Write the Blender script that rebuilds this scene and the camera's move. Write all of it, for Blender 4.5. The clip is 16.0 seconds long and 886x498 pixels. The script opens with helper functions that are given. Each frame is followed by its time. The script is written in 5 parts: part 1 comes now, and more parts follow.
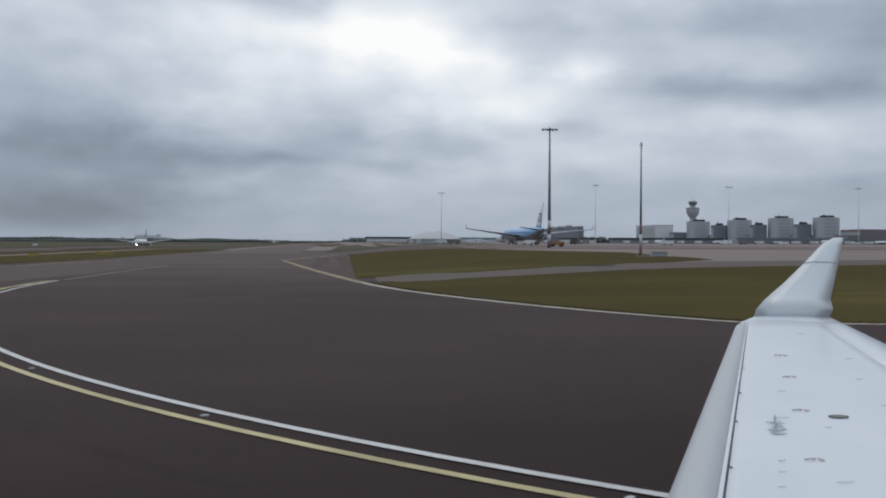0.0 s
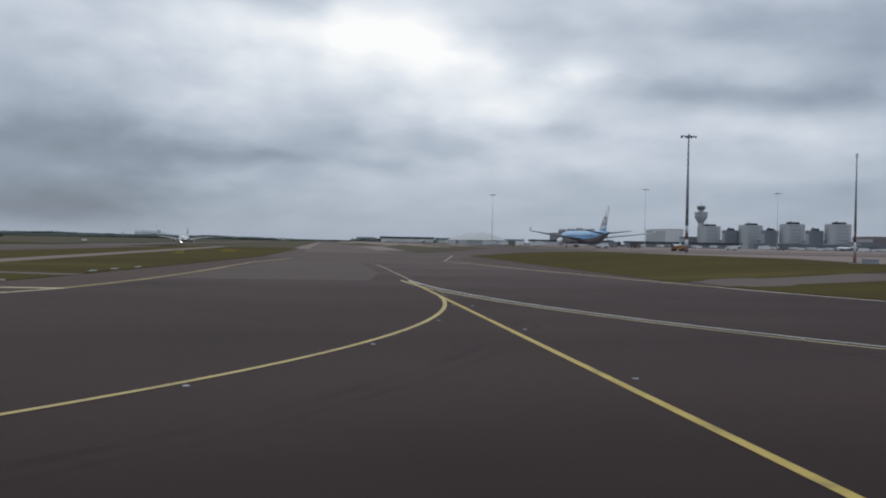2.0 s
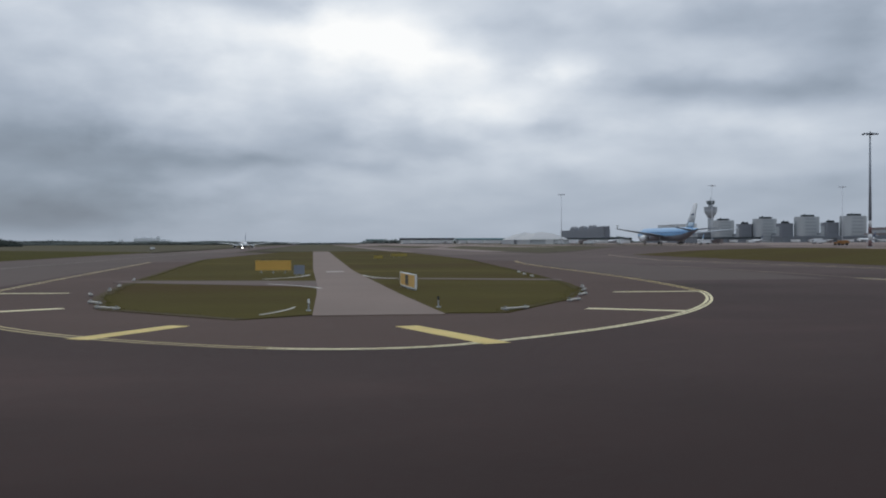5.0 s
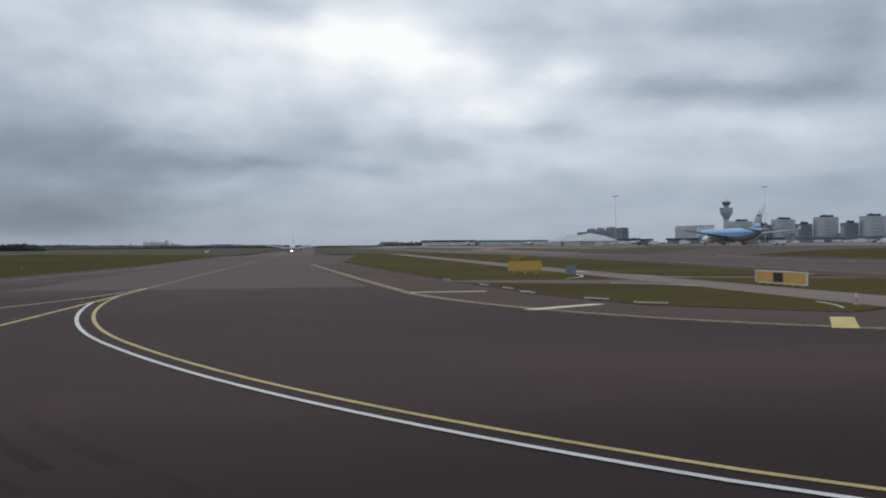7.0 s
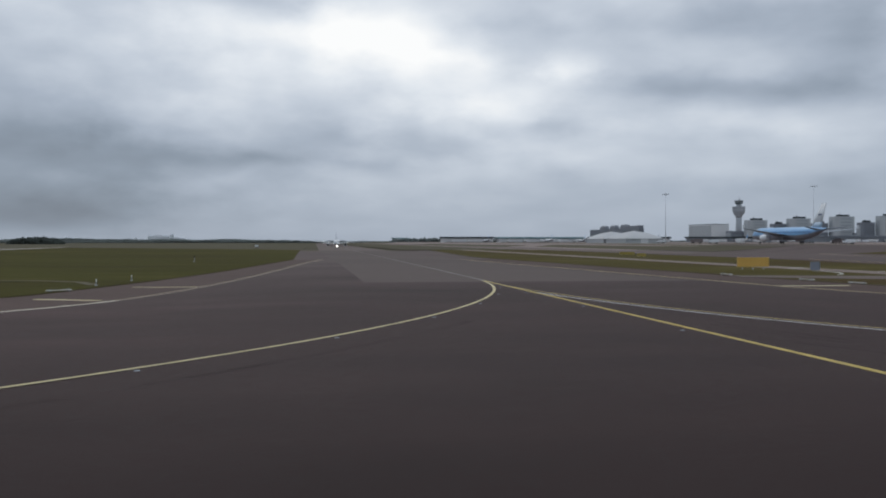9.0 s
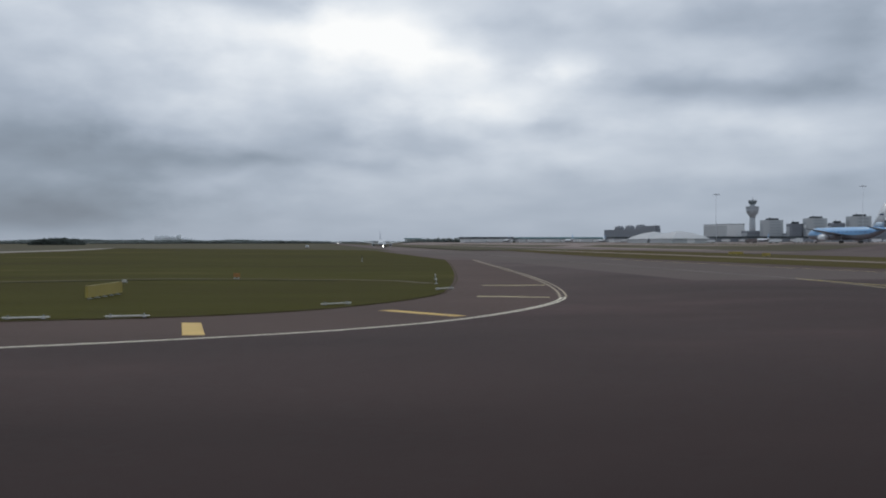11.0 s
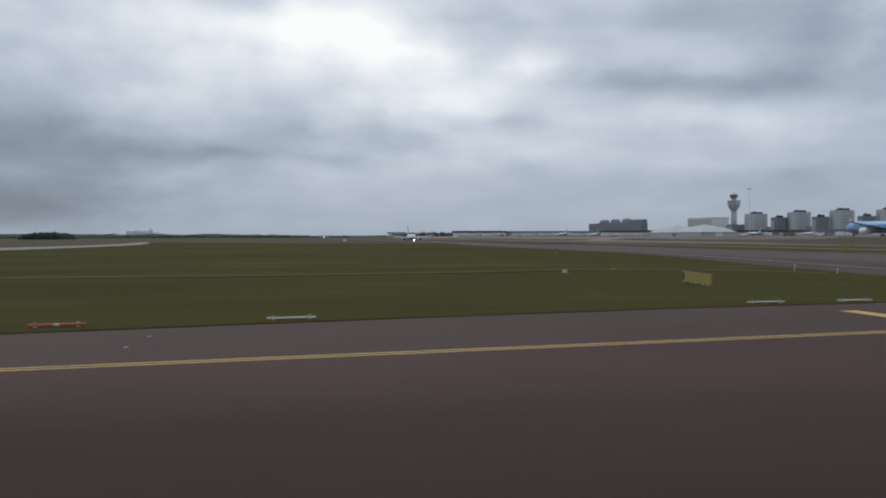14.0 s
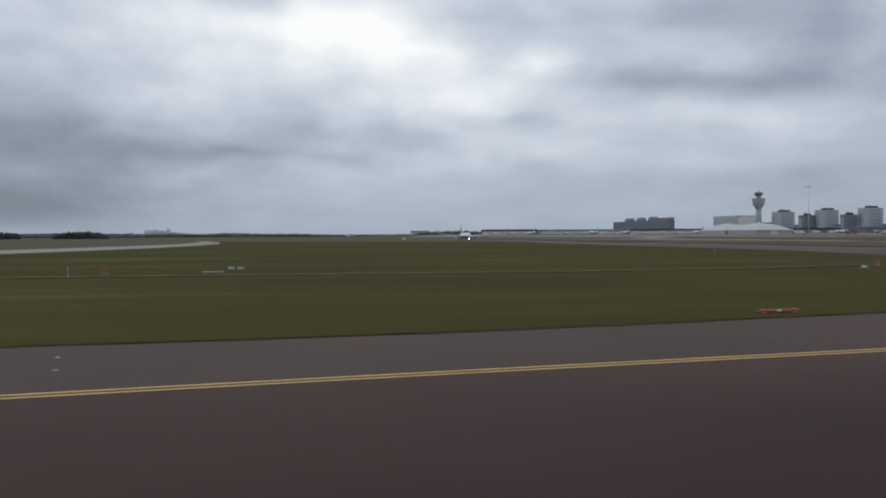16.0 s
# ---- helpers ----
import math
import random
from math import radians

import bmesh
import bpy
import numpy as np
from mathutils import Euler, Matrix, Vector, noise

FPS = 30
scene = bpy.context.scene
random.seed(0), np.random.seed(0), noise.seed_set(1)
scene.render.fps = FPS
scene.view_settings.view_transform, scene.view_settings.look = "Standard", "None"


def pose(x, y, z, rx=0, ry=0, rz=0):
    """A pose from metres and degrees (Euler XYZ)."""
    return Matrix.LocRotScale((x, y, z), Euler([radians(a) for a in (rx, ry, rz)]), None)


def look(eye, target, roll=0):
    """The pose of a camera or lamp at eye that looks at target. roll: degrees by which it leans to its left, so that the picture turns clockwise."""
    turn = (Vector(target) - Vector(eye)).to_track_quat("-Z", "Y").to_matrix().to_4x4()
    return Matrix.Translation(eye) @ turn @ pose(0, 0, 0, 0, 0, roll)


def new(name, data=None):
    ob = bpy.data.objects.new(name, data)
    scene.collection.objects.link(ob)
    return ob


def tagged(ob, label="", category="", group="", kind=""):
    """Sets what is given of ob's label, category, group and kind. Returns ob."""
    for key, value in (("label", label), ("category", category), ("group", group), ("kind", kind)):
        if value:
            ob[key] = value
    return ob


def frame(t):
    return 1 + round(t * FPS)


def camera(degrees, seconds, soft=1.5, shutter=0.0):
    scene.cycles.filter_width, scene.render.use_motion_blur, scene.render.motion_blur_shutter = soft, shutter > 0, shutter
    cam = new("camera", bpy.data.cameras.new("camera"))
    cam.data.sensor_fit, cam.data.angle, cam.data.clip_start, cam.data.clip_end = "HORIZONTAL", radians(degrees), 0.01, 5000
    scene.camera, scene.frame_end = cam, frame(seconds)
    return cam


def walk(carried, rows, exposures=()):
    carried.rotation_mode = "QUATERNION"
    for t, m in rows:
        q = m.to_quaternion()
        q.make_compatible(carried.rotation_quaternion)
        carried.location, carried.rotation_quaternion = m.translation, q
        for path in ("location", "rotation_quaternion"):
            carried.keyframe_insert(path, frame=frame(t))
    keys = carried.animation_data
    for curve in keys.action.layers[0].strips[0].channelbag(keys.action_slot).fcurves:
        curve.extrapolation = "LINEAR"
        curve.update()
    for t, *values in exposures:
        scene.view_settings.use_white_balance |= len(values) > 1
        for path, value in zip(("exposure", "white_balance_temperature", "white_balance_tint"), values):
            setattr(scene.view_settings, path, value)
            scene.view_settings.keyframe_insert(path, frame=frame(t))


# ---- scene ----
cam = camera(48.66, 16.0, soft=2.0)
# seconds, along the taxiway, across it, tilt, lean, turn; the eye sits 3.65 m above the tarmac
EYE = 3.65
PATH = [
    (0.0, -0.00, 0.01, 89.59, -0.25, -6.48),
    (0.5, -8.15, -0.01, 89.58, 0.18, -6.58),
    (1.0, -16.21, -0.02, 89.58, 0.02, -6.67),
    (1.5, -24.35, -0.04, 89.62, -0.38, -6.68),
    (2.0, -32.64, -0.06, 89.62, -1.13, -6.87),
    (2.5, -40.84, -0.06, 89.57, 0.47, -7.01),
    (3.0, -48.41, -0.02, 89.72, 0.04, -7.18),
    (3.5, -55.72, 0.03, 89.77, 0.46, -7.18),
    (4.0, -63.09, 0.08, 89.65, 0.02, -7.39),
    (6.5, -102.70, 0.10, 89.68, 0.57, -7.53),
    (7.0, -110.04, 0.08, 89.78, 0.48, -7.37),
    (7.5, -117.42, 0.04, 89.61, 0.04, -7.34),
    (8.0, -124.98, -0.03, 89.67, -0.12, -7.27),
    (8.5, -132.79, -0.06, 89.57, -0.05, -7.25),
    (9.0, -140.65, -0.06, 89.57, 0.02, -7.45),
    (9.5, -148.46, -0.02, 89.59, 0.01, -7.36),
    (10.0, -156.26, 0.01, 89.67, 0.02, -7.29),
    (12.5, -194.00, 0.04, 89.34, 0.26, -8.91),
    (13.0, -201.47, 0.04, 89.36, -0.12, -9.88),
    (13.5, -208.81, 0.04, 89.37, -0.01, -9.67),
    (14.0, -216.12, 0.03, 89.23, 0.18, -9.51),
    (14.5, -223.68, 0.02, 89.17, 0.22, -9.20),
    (15.0, -231.49, 0.01, 89.16, -0.01, -8.91),
    (15.5, -239.06, -0.05, 89.19, 0.23, -8.87),
    (16.0, -246.67, -0.10, 89.16, 0.31, -8.90),
]
walk(cam, [(t, pose(x, y, EYE, rx, ry, rz)) for t, x, y, rx, ry, rz in PATH])

# ---------------------------------------------------------------- light
SUN_EL, SUN_AZ = 48, -12      # degrees; azimuth clockwise from +y
sun = new("sun", bpy.data.lights.new("sun", "SUN"))
sun.data.energy, sun.data.angle, sun.data.color = 0.5, radians(25), (1.0, 0.97, 0.93)
sun.matrix_world = look((0, 0, 0), (-math.sin(radians(SUN_AZ)) * math.cos(radians(SUN_EL)), -math.cos(radians(SUN_AZ)) * math.cos(radians(SUN_EL)), -math.sin(radians(SUN_EL))))
sun.location = (0, 0, 300)


class Nodes:
    """Short hand for node trees."""

    def __init__(self, tree):
        self.t = tree
        tree.nodes.clear()

    def add(self, kind, **kw):
        n = self.t.nodes.new(kind)
        for k, v in kw.items():
            if k == "op":
                n.operation = v
            elif k == "inputs":
                for i, val in v.items():
                    self.put(n.inputs[i], val)
        return n

    def put(self, socket, val):
        if isinstance(val, bpy.types.NodeSocket):
            self.t.links.new(val, socket)
        else:
            socket.default_value = val

    def math(self, op, a, b=0.0, c=0.0, clamp=False):
        n = self.t.nodes.new("ShaderNodeMath")
        n.operation, n.use_clamp = op, clamp
        for i, v in enumerate((a, b, c)):
            self.put(n.inputs[i], v)
        return n.outputs[0]

    def noise(self, vec, scale, detail=4.0, rough=0.55):
        n = self.t.nodes.new("ShaderNodeTexNoise")
        self.put(n.inputs["Vector"], vec)
        for k, v in (("Scale", scale), ("Detail", detail), ("Roughness", rough)):
            n.inputs[k].default_value = v
        return n.outputs["Fac"]

    def ramp(self, fac, stops):
        n = self.t.nodes.new("ShaderNodeValToRGB")
        self.put(n.inputs[0], fac)
        e = n.color_ramp.elements
        while len(e) < len(stops):
            e.new(0.5)
        for el, (p, col) in zip(e, stops):
            el.position, el.color = p, (*col, 1) if len(col) == 3 else col
        return n.outputs[0]

    def mix(self, fac, a, b, blend="MIX"):
        n = self.t.nodes.new("ShaderNodeMix")
        n.data_type, n.blend_type = "RGBA", blend
        self.put(n.inputs[0], fac)
        self.put(n.inputs[6], a)
        self.put(n.inputs[7], b)
        return n.outputs[2]

    def mapped(self, vec, scale=(1, 1, 1), shift=(0, 0, 0)):
        n = self.t.nodes.new("ShaderNodeMapping")
        self.put(n.inputs[0], vec)
        n.inputs[1].default_value, n.inputs[3].default_value = shift, scale
        return n.outputs[0]


def lin(r, g, b):
    """8-bit picture values to linear colour."""
    return tuple(((c / 255 + 0.055) / 1.055) ** 2.4 if c > 10 else c / 3294.6 for c in (r, g, b))


def build_sky():
    w = bpy.data.worlds.new("overcast_sky")
    scene.world = w
    w.use_nodes = True
    n = Nodes(w.node_tree)
    co = n.add("ShaderNodeTexCoord").outputs["Generated"]
    sep = n.add("ShaderNodeSeparateXYZ", inputs={0: co})
    x, y, z = sep.outputs[0], sep.outputs[1], sep.outputs[2]
    up = n.math("MAXIMUM", z, 0.0)
    el = n.math("MULTIPLY", n.math("ARCSINE", up), 57.296)
    az = n.math("MULTIPLY", n.math("ARCTAN2", x, y), 57.296)
    # cloud deck, flatter towards the horizon
    comb = n.add("ShaderNodeCombineXYZ", inputs={0: n.math("MULTIPLY", az, 0.1), 1: n.math("MULTIPLY", n.math("POWER", el, 0.8), 0.3), 2: 0.37})
    deck = comb.outputs[0]
    mid = n.noise(n.mapped(deck, (1.1, 1.0, 1), (7.4, 2.2, 0)), 1.4, 4, 0.45)
    fine = n.noise(n.mapped(deck, (0.9, 1.5, 1), (1.3, 9.2, 0)), 3.0, 4, 0.45)
    puff = n.noise(n.mapped(deck, (1, 1, 1), (4.4, 0.3, 0)), 2.4, 5, 0.5)
    v = n.math("MULTIPLY", n.math("SUBTRACT", mid, 0.5), 0.11)
    v = n.math("MULTIPLY_ADD", n.math("SUBTRACT", fine, 0.5), 0.13, v)
    v = n.math("MULTIPLY_ADD", n.math("SUBTRACT", puff, 0.5), 0.09, v)
    # wobble the coordinates of the broad masses so that their rims are ragged
    azw = n.math("MULTIPLY_ADD", n.math("SUBTRACT", puff, 0.5), 7.0, az)
    elw = n.math("MULTIPLY_ADD", n.math("SUBTRACT", mid, 0.5), 2.6, el)
    # broad bright and dark cloud masses: azimuth, elevation, widths in degrees, amount
    for a, e, wa, we, amt in LIGHT_CLOUDS + DARK_CLOUDS + BROAD_CLOUDS:
        da = n.math("DIVIDE", n.math("SUBTRACT", azw, a), wa)
        de = n.math("DIVIDE", n.math("SUBTRACT", elw, e), we)
        r2 = n.math("MULTIPLY_ADD", da, da, n.math("MULTIPLY", de, de))
        v = n.math("MULTIPLY_ADD", n.math("POWER", 2.718, n.math("MULTIPLY", r2, -1.0)), amt, v)
    # brighter overhead, even grey towards the horizon
    base = n.ramp(n.math("DIVIDE", el, 90.0), [(0.0, (0.675,) * 3), (0.03, (0.69,) * 3), (0.06, (0.71,) * 3), (0.10, (0.755,) * 3), (0.15, (0.80,) * 3), (0.5, (0.80,) * 3), (1.0, (0.81,) * 3)])
    damp = n.ramp(n.math("DIVIDE", el, 90.0), [(0.0, (0.25,) * 3), (0.03, (0.6,) * 3), (0.07, (1.0,) * 3)])
    v = n.math("MULTIPLY", v, n.math("ADD", damp, 0.0))
    tone = n.math("ADD", n.math("ADD", base, 0.0), v, clamp=True)
    col = n.ramp(tone, [(0.4, lin(93, 103, 115)), (0.5, lin(118, 128, 141)), (0.6, lin(141, 153, 168)), (0.7, lin(169, 180, 195)), (0.8, lin(197, 206, 218)), (0.9, lin(226, 232, 239)), (1.0, lin(254, 255, 255))])
    sky = n.t.nodes.new("ShaderNodeTexSky")
    sky.sky_type, sky.sun_disc, sky.sun_elevation, sky.sun_rotation = "NISHITA", False, radians(SUN_EL), radians(SUN_AZ)
    dim = n.mix(1.0, sky.outputs[0], (0.06, 0.06, 0.06, 1), "MULTIPLY")
    full = n.mix(0.96, dim, col)
    bg = n.add("ShaderNodeBackground", inputs={0: full, 1: 1.0})
    out = n.add("ShaderNodeOutputWorld", inputs={0: bg.outputs[0]})


LIGHT_CLOUDS = [
    (2.5, 12.0, 4.0, 2.0, 0.151), (6.8, 10.4, 3.6, 1.5, 0.127), (-0.1, 10.1, 7.9, 3.0, 0.076), (-14.0, 10.9, 6.3, 2.0, 0.039), (-5.2, 11.8, 3.6, 2.0, 0.041),
    (14.7, 9.8, 2.1, 1.1, 0.14), (10.4, 7.9, 3.8, 1.3, 0.131), (26.2, 6.8, 5.9, 1.1, 0.098), (29.7, 5.9, 3.0, 1.0, 0.054), (20.1, 6.3, 2.3, 0.8, 0.011),
    (-4.3, 7.7, 5.0, 1.2, 0.035), (-9.2, 8.8, 4.0, 1.7, 0.006), (9.8, 4.2, 6.3, 0.9, 0.055), (5.2, 2.8, 7.3, 0.8, 0.061), (1.9, 3.5, 2.0, 0.5, 0.036),
    (14.4, 5.1, 5.0, 1.0, 0.099), (22.9, 4.2, 7.3, 1.0, 0.075), (-5.2, 3.6, 2.0, 0.4, 0.032), (-10.4, 1.9, 7.3, 0.5, 0.023),
]
DARK_CLOUDS = [
    (-3.0, 13.6, 3.0, 0.7, -0.087), (12.1, 12.5, 3.6, 1.1, -0.08), (23.5, 12.5, 5.3, 1.3, -0.142), (18.5, 10.9, 2.0, 1.2, 0.012), (24.7, 8.7, 6.3, 0.9, -0.127),
    (20.7, 9.0, 2.3, 1.0, -0.044), (30.8, 11.1, 3.0, 2.0, -0.08), (-15.4, 7.4, 4.6, 1.7, -0.046), (-14.5, 5.6, 5.0, 1.1, -0.108), (-7.4, 4.7, 5.3, 0.7, -0.089),
    (0.9, 6.2, 2.0, 0.9, -0.064), (-3.0, 4.4, 4.0, 0.5, -0.07), (4.2, 4.5, 3.0, 0.4, -0.04), (7.8, 5.5, 1.7, 0.5, -0.019), (-14.5, 2.7, 6.3, 2.0, -0.138),
    (14.4, 1.9, 8.3, 0.5, -0.026), (-12.8, 1.7, 9.3, 1.2, -0.108), (29.1, 3.1, 5.0, 1.0, -0.04), (14.4, 6.6, 1.3, 0.8, -0.055),
]
BROAD_CLOUDS = [
    (-15, 1.6, 5.0, 1.3, -0.163), (7, 12.2, 5.0, 2.4, 0.058), (29, 12.2, 5.0, 2.4, -0.057), (23.5, 12.2, 5.0, 2.4, 0.052), (-15, 4.2, 5.0, 1.4, -0.048),
    (1.5, 1.6, 5.0, 1.3, 0.048), (7, 7.6, 5.0, 1.9, 0.046), (-4, 12.2, 5.0, 2.4, 0.045), (-9.5, 1.6, 5.0, 1.3, -0.043), (18, 1.6, 5.0, 1.3, 0.042),
    (29, 7.6, 5.0, 1.9, -0.042), (12.5, 7.6, 5.0, 1.9, 0.041), (12.5, 1.6, 5.0, 1.3, 0.037), (7, 1.6, 5.0, 1.3, 0.034), (-4, 1.6, 5.0, 1.3, 0.031),
    (18, 7.6, 5.0, 1.9, 0.027), (7, 4.2, 5.0, 1.4, 0.025), (23.5, 7.6, 5.0, 1.9, 0.025), (-4, 4.2, 5.0, 1.4, 0.015),
]
build_sky()

# ---------------------------------------------------------------- materials
def material(name, stops, scale=1.0, rough=0.8, bump=0.0, bump_scale=40.0, big=0.08, spread=0.35, metal=0.0, spec=0.4, stretch=(1, 1, 1), rand=0.0, coat=0.0, broad=2.2, north=None):
    """Colour ramp over fine and broad noise in object space, with relief and uneven gloss."""
    m = bpy.data.materials.new(name)
    m.use_nodes = True
    n = Nodes(m.node_tree)
    co = n.mapped(n.add("ShaderNodeTexCoord").outputs["Object"], stretch)
    f = n.noise(co, scale, 6, 0.65)
    b = n.noise(n.mapped(co, (1, 1, 1), (13.1, 4.2, 2.2)), scale * big, 4, 0.6)
    v = n.math("ADD", n.math("MULTIPLY", n.math("SUBTRACT", f, 0.5), spread), n.math("MULTIPLY", n.math("SUBTRACT", b, 0.5), spread * broad))
    v = n.math("ADD", v, 0.5, clamp=True)
    if rand:
        info = n.add("ShaderNodeObjectInfo").outputs["Random"]
        v = n.math("ADD", v, n.math("MULTIPLY", n.math("SUBTRACT", info, 0.5), rand), clamp=True)
    col = n.ramp(v, [(i / max(1, len(stops) - 1), s) for i, s in enumerate(stops)])
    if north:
        # a paler ramp takes over, with a ragged passage, between two lines of latitude:
        # far grazing sheen and haze put into the colour
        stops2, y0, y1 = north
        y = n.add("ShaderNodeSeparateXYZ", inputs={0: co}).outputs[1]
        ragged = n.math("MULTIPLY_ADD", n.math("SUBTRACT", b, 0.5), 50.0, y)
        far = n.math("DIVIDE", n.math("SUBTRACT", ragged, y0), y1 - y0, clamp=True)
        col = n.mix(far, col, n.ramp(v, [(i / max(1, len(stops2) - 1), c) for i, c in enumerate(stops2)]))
    p = n.add("ShaderNodeBsdfPrincipled", inputs={"Base Color": col, "Metallic": metal, "Specular IOR Level": spec, "Coat Weight": coat})
    n.put(p.inputs["Roughness"], n.math("MULTIPLY_ADD", n.math("SUBTRACT", f, 0.5), 0.25, rough, clamp=True))
    if bump:
        bn = n.add("ShaderNodeBump", inputs={"Height": n.noise(co, bump_scale, 4, 0.6), "Strength": bump, "Distance": 0.02})
        n.put(p.inputs["Normal"], bn.outputs[0])
    n.add("ShaderNodeOutputMaterial", inputs={0: p.outputs[0]})
    return m


def glow(name, col, strength):
    m = bpy.data.materials.new(name)
    m.use_nodes = True
    n = Nodes(m.node_tree)
    e = n.add("ShaderNodeEmission", inputs={0: (*col, 1), 1: strength})
    n.add("ShaderNodeOutputMaterial", inputs={0: e.outputs[0]})
    return m


def sh(c, *f):
    return [tuple(v * k for v in c) for k in f]


# its northern colours hold the sheen and haze of the far asphalt
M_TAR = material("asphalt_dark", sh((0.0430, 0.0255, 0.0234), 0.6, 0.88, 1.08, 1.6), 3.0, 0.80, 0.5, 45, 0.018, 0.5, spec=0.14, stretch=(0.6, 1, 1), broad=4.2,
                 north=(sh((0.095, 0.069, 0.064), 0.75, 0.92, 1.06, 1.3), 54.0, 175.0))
M_TAR_BROWN = material("asphalt_brown", sh((0.0700, 0.0375, 0.0312), 0.64, 0.88, 1.08, 1.45), 3.0, 0.80, 0.5, 45, 0.018, 0.5, spec=0.14, stretch=(0.5, 1, 1), broad=4.0)
M_SHOULDER = material("asphalt_shoulder", sh((0.081, 0.0530, 0.0450), 0.72, 0.92, 1.05, 1.28), 2.0, 0.82, 0.5, 45, 0.03, 0.45, spec=0.13, broad=3.5)
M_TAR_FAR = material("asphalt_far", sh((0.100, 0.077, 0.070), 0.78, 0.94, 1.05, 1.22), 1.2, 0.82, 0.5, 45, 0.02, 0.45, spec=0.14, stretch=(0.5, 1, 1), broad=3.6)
M_TAR_OLD = material("asphalt_weathered", sh((0.140, 0.111, 0.102), 0.75, 0.95, 1.05, 1.25), 2.0, 0.88, 0.4, 40, 0.02, 0.4, spec=0.12, stretch=(0.5, 1, 1), broad=3.2)
M_APRON = material("apron_concrete", sh((0.235, 0.188, 0.172), 0.82, 0.95, 1.05, 1.2), 0.6, 0.88, 0.3, 20, 0.03, 0.4, spec=0.15)
M_PATH = material("service_road_concrete", sh((0.205, 0.160, 0.140), 0.8, 0.95, 1.05, 1.2), 1.2, 0.85, 0.4, 30, 0.08, 0.4, spec=0.2)
M_PATH_DARK = material("service_road_asphalt", sh((0.128, 0.102, 0.092), 0.8, 0.95, 1.05, 1.2), 1.2, 0.85, 0.4, 30, 0.08, 0.4, spec=0.15)
M_TRACK = material("pale_worn_track", sh((0.118, 0.104, 0.072), 0.6, 0.95, 1.1, 1.3), 0.8, 0.9, 0.4, 30, 0.1, 0.6, spec=0.1)
M_RUNWAY = material("runway_concrete", sh((0.27, 0.245, 0.215), 0.8, 0.95, 1.05, 1.2), 0.5, 0.85, 0.2, 20, 0.08, 0.4, spec=0.2)
M_GRASS = material("mown_grass", [(0.071, 0.048, 0.0205), (0.071, 0.056, 0.0185), (0.079, 0.068, 0.0200), (0.124, 0.096, 0.0370)], 1.3, 0.95, 0.9, 25, 0.04, 0.55, spec=0.04, stretch=(0.35, 1, 1), broad=4.4)
M_GRASS_WEST = material("darker_mown_grass", [(0.052, 0.041, 0.0145), (0.054, 0.048, 0.0120), (0.063, 0.060, 0.0130), (0.099, 0.083, 0.0265)], 1.3, 0.95, 0.9, 25, 0.04, 0.55, spec=0.04, stretch=(0.35, 1, 1), broad=4.4)
# far grass: distance haze is put into its paler, greyer colour
M_GRASS_FAR = material("hazy_far_grass", [(0.083, 0.073, 0.054), (0.093, 0.084, 0.058), (0.104, 0.095, 0.064), (0.130, 0.115, 0.082)], 0.3, 0.95, 0.5, 25, 0.05, 0.5, spec=0.04, stretch=(0.3, 1, 1), broad=3.5)
M_BLADE = material("grass_blades", [(0.066, 0.066, 0.016), (0.085, 0.082, 0.020), (0.115, 0.100, 0.038)], 0.9, 0.9, 0, spec=0.04)
M_DITCH = material("ditch_shade", [(0.020, 0.019, 0.008), (0.028, 0.027, 0.010), (0.038, 0.036, 0.014)], 1.2, 0.95, 0.6, 25, 0.1, 0.6, spec=0.03)
M_SOIL = material("bare_soil_verge", [(0.070, 0.052, 0.034), (0.092, 0.074, 0.048), (0.105, 0.088, 0.058), (0.135, 0.115, 0.082)], 1.4, 0.95, 0.6, 25, 0.1, 0.6, spec=0.05)
M_YELLOW = material("yellow_paint", [(0.16, 0.12, 0.04), (0.44, 0.32, 0.06), (0.53, 0.39, 0.08), (0.58, 0.45, 0.13)], 2.5, 0.6, 0.3, 60, 0.2, 0.8)
M_PALE_YELLOW = material("pale_yellow_paint", [(0.42, 0.37, 0.20), (0.66, 0.59, 0.34), (0.77, 0.70, 0.44), (0.79, 0.73, 0.50)], 2.5, 0.6, 0.3, 60, 0.2, 0.55)
M_STRIPE = material("bright_yellow_stripe", [(0.40, 0.30, 0.09), (0.60, 0.46, 0.13), (0.68, 0.54, 0.18)], 2.5, 0.6, 0.3, 60, 0.2, 0.55)
M_ARC = material("worn_yellow_paint", [(0.30, 0.25, 0.12), (0.54, 0.46, 0.23), (0.66, 0.57, 0.32)], 1.6, 0.6, 0.3, 60, 0.2, 0.7)
M_GOLD = material("golden_yellow_paint", [(0.26, 0.19, 0.07), (0.48, 0.37, 0.12), (0.56, 0.44, 0.17)], 1.6, 0.6, 0.3, 60, 0.2, 0.7)
M_TAN = material("tan_faded_paint", [(0.17, 0.13, 0.09), (0.30, 0.24, 0.16), (0.40, 0.33, 0.22)], 1.2, 0.65, 0.3, 60, 0.2, 0.6)
M_STRIPE_ORANGE = material("orange_yellow_stripe", [(0.36, 0.22, 0.05), (0.56, 0.36, 0.07), (0.64, 0.43, 0.10)], 2.5, 0.6, 0.3, 60, 0.2, 0.55)
M_EDGE = material("dull_yellow_line_paint", [(0.28, 0.22, 0.11), (0.45, 0.37, 0.18), (0.54, 0.45, 0.24)], 1.2, 0.65, 0.3, 60, 0.2, 0.6)
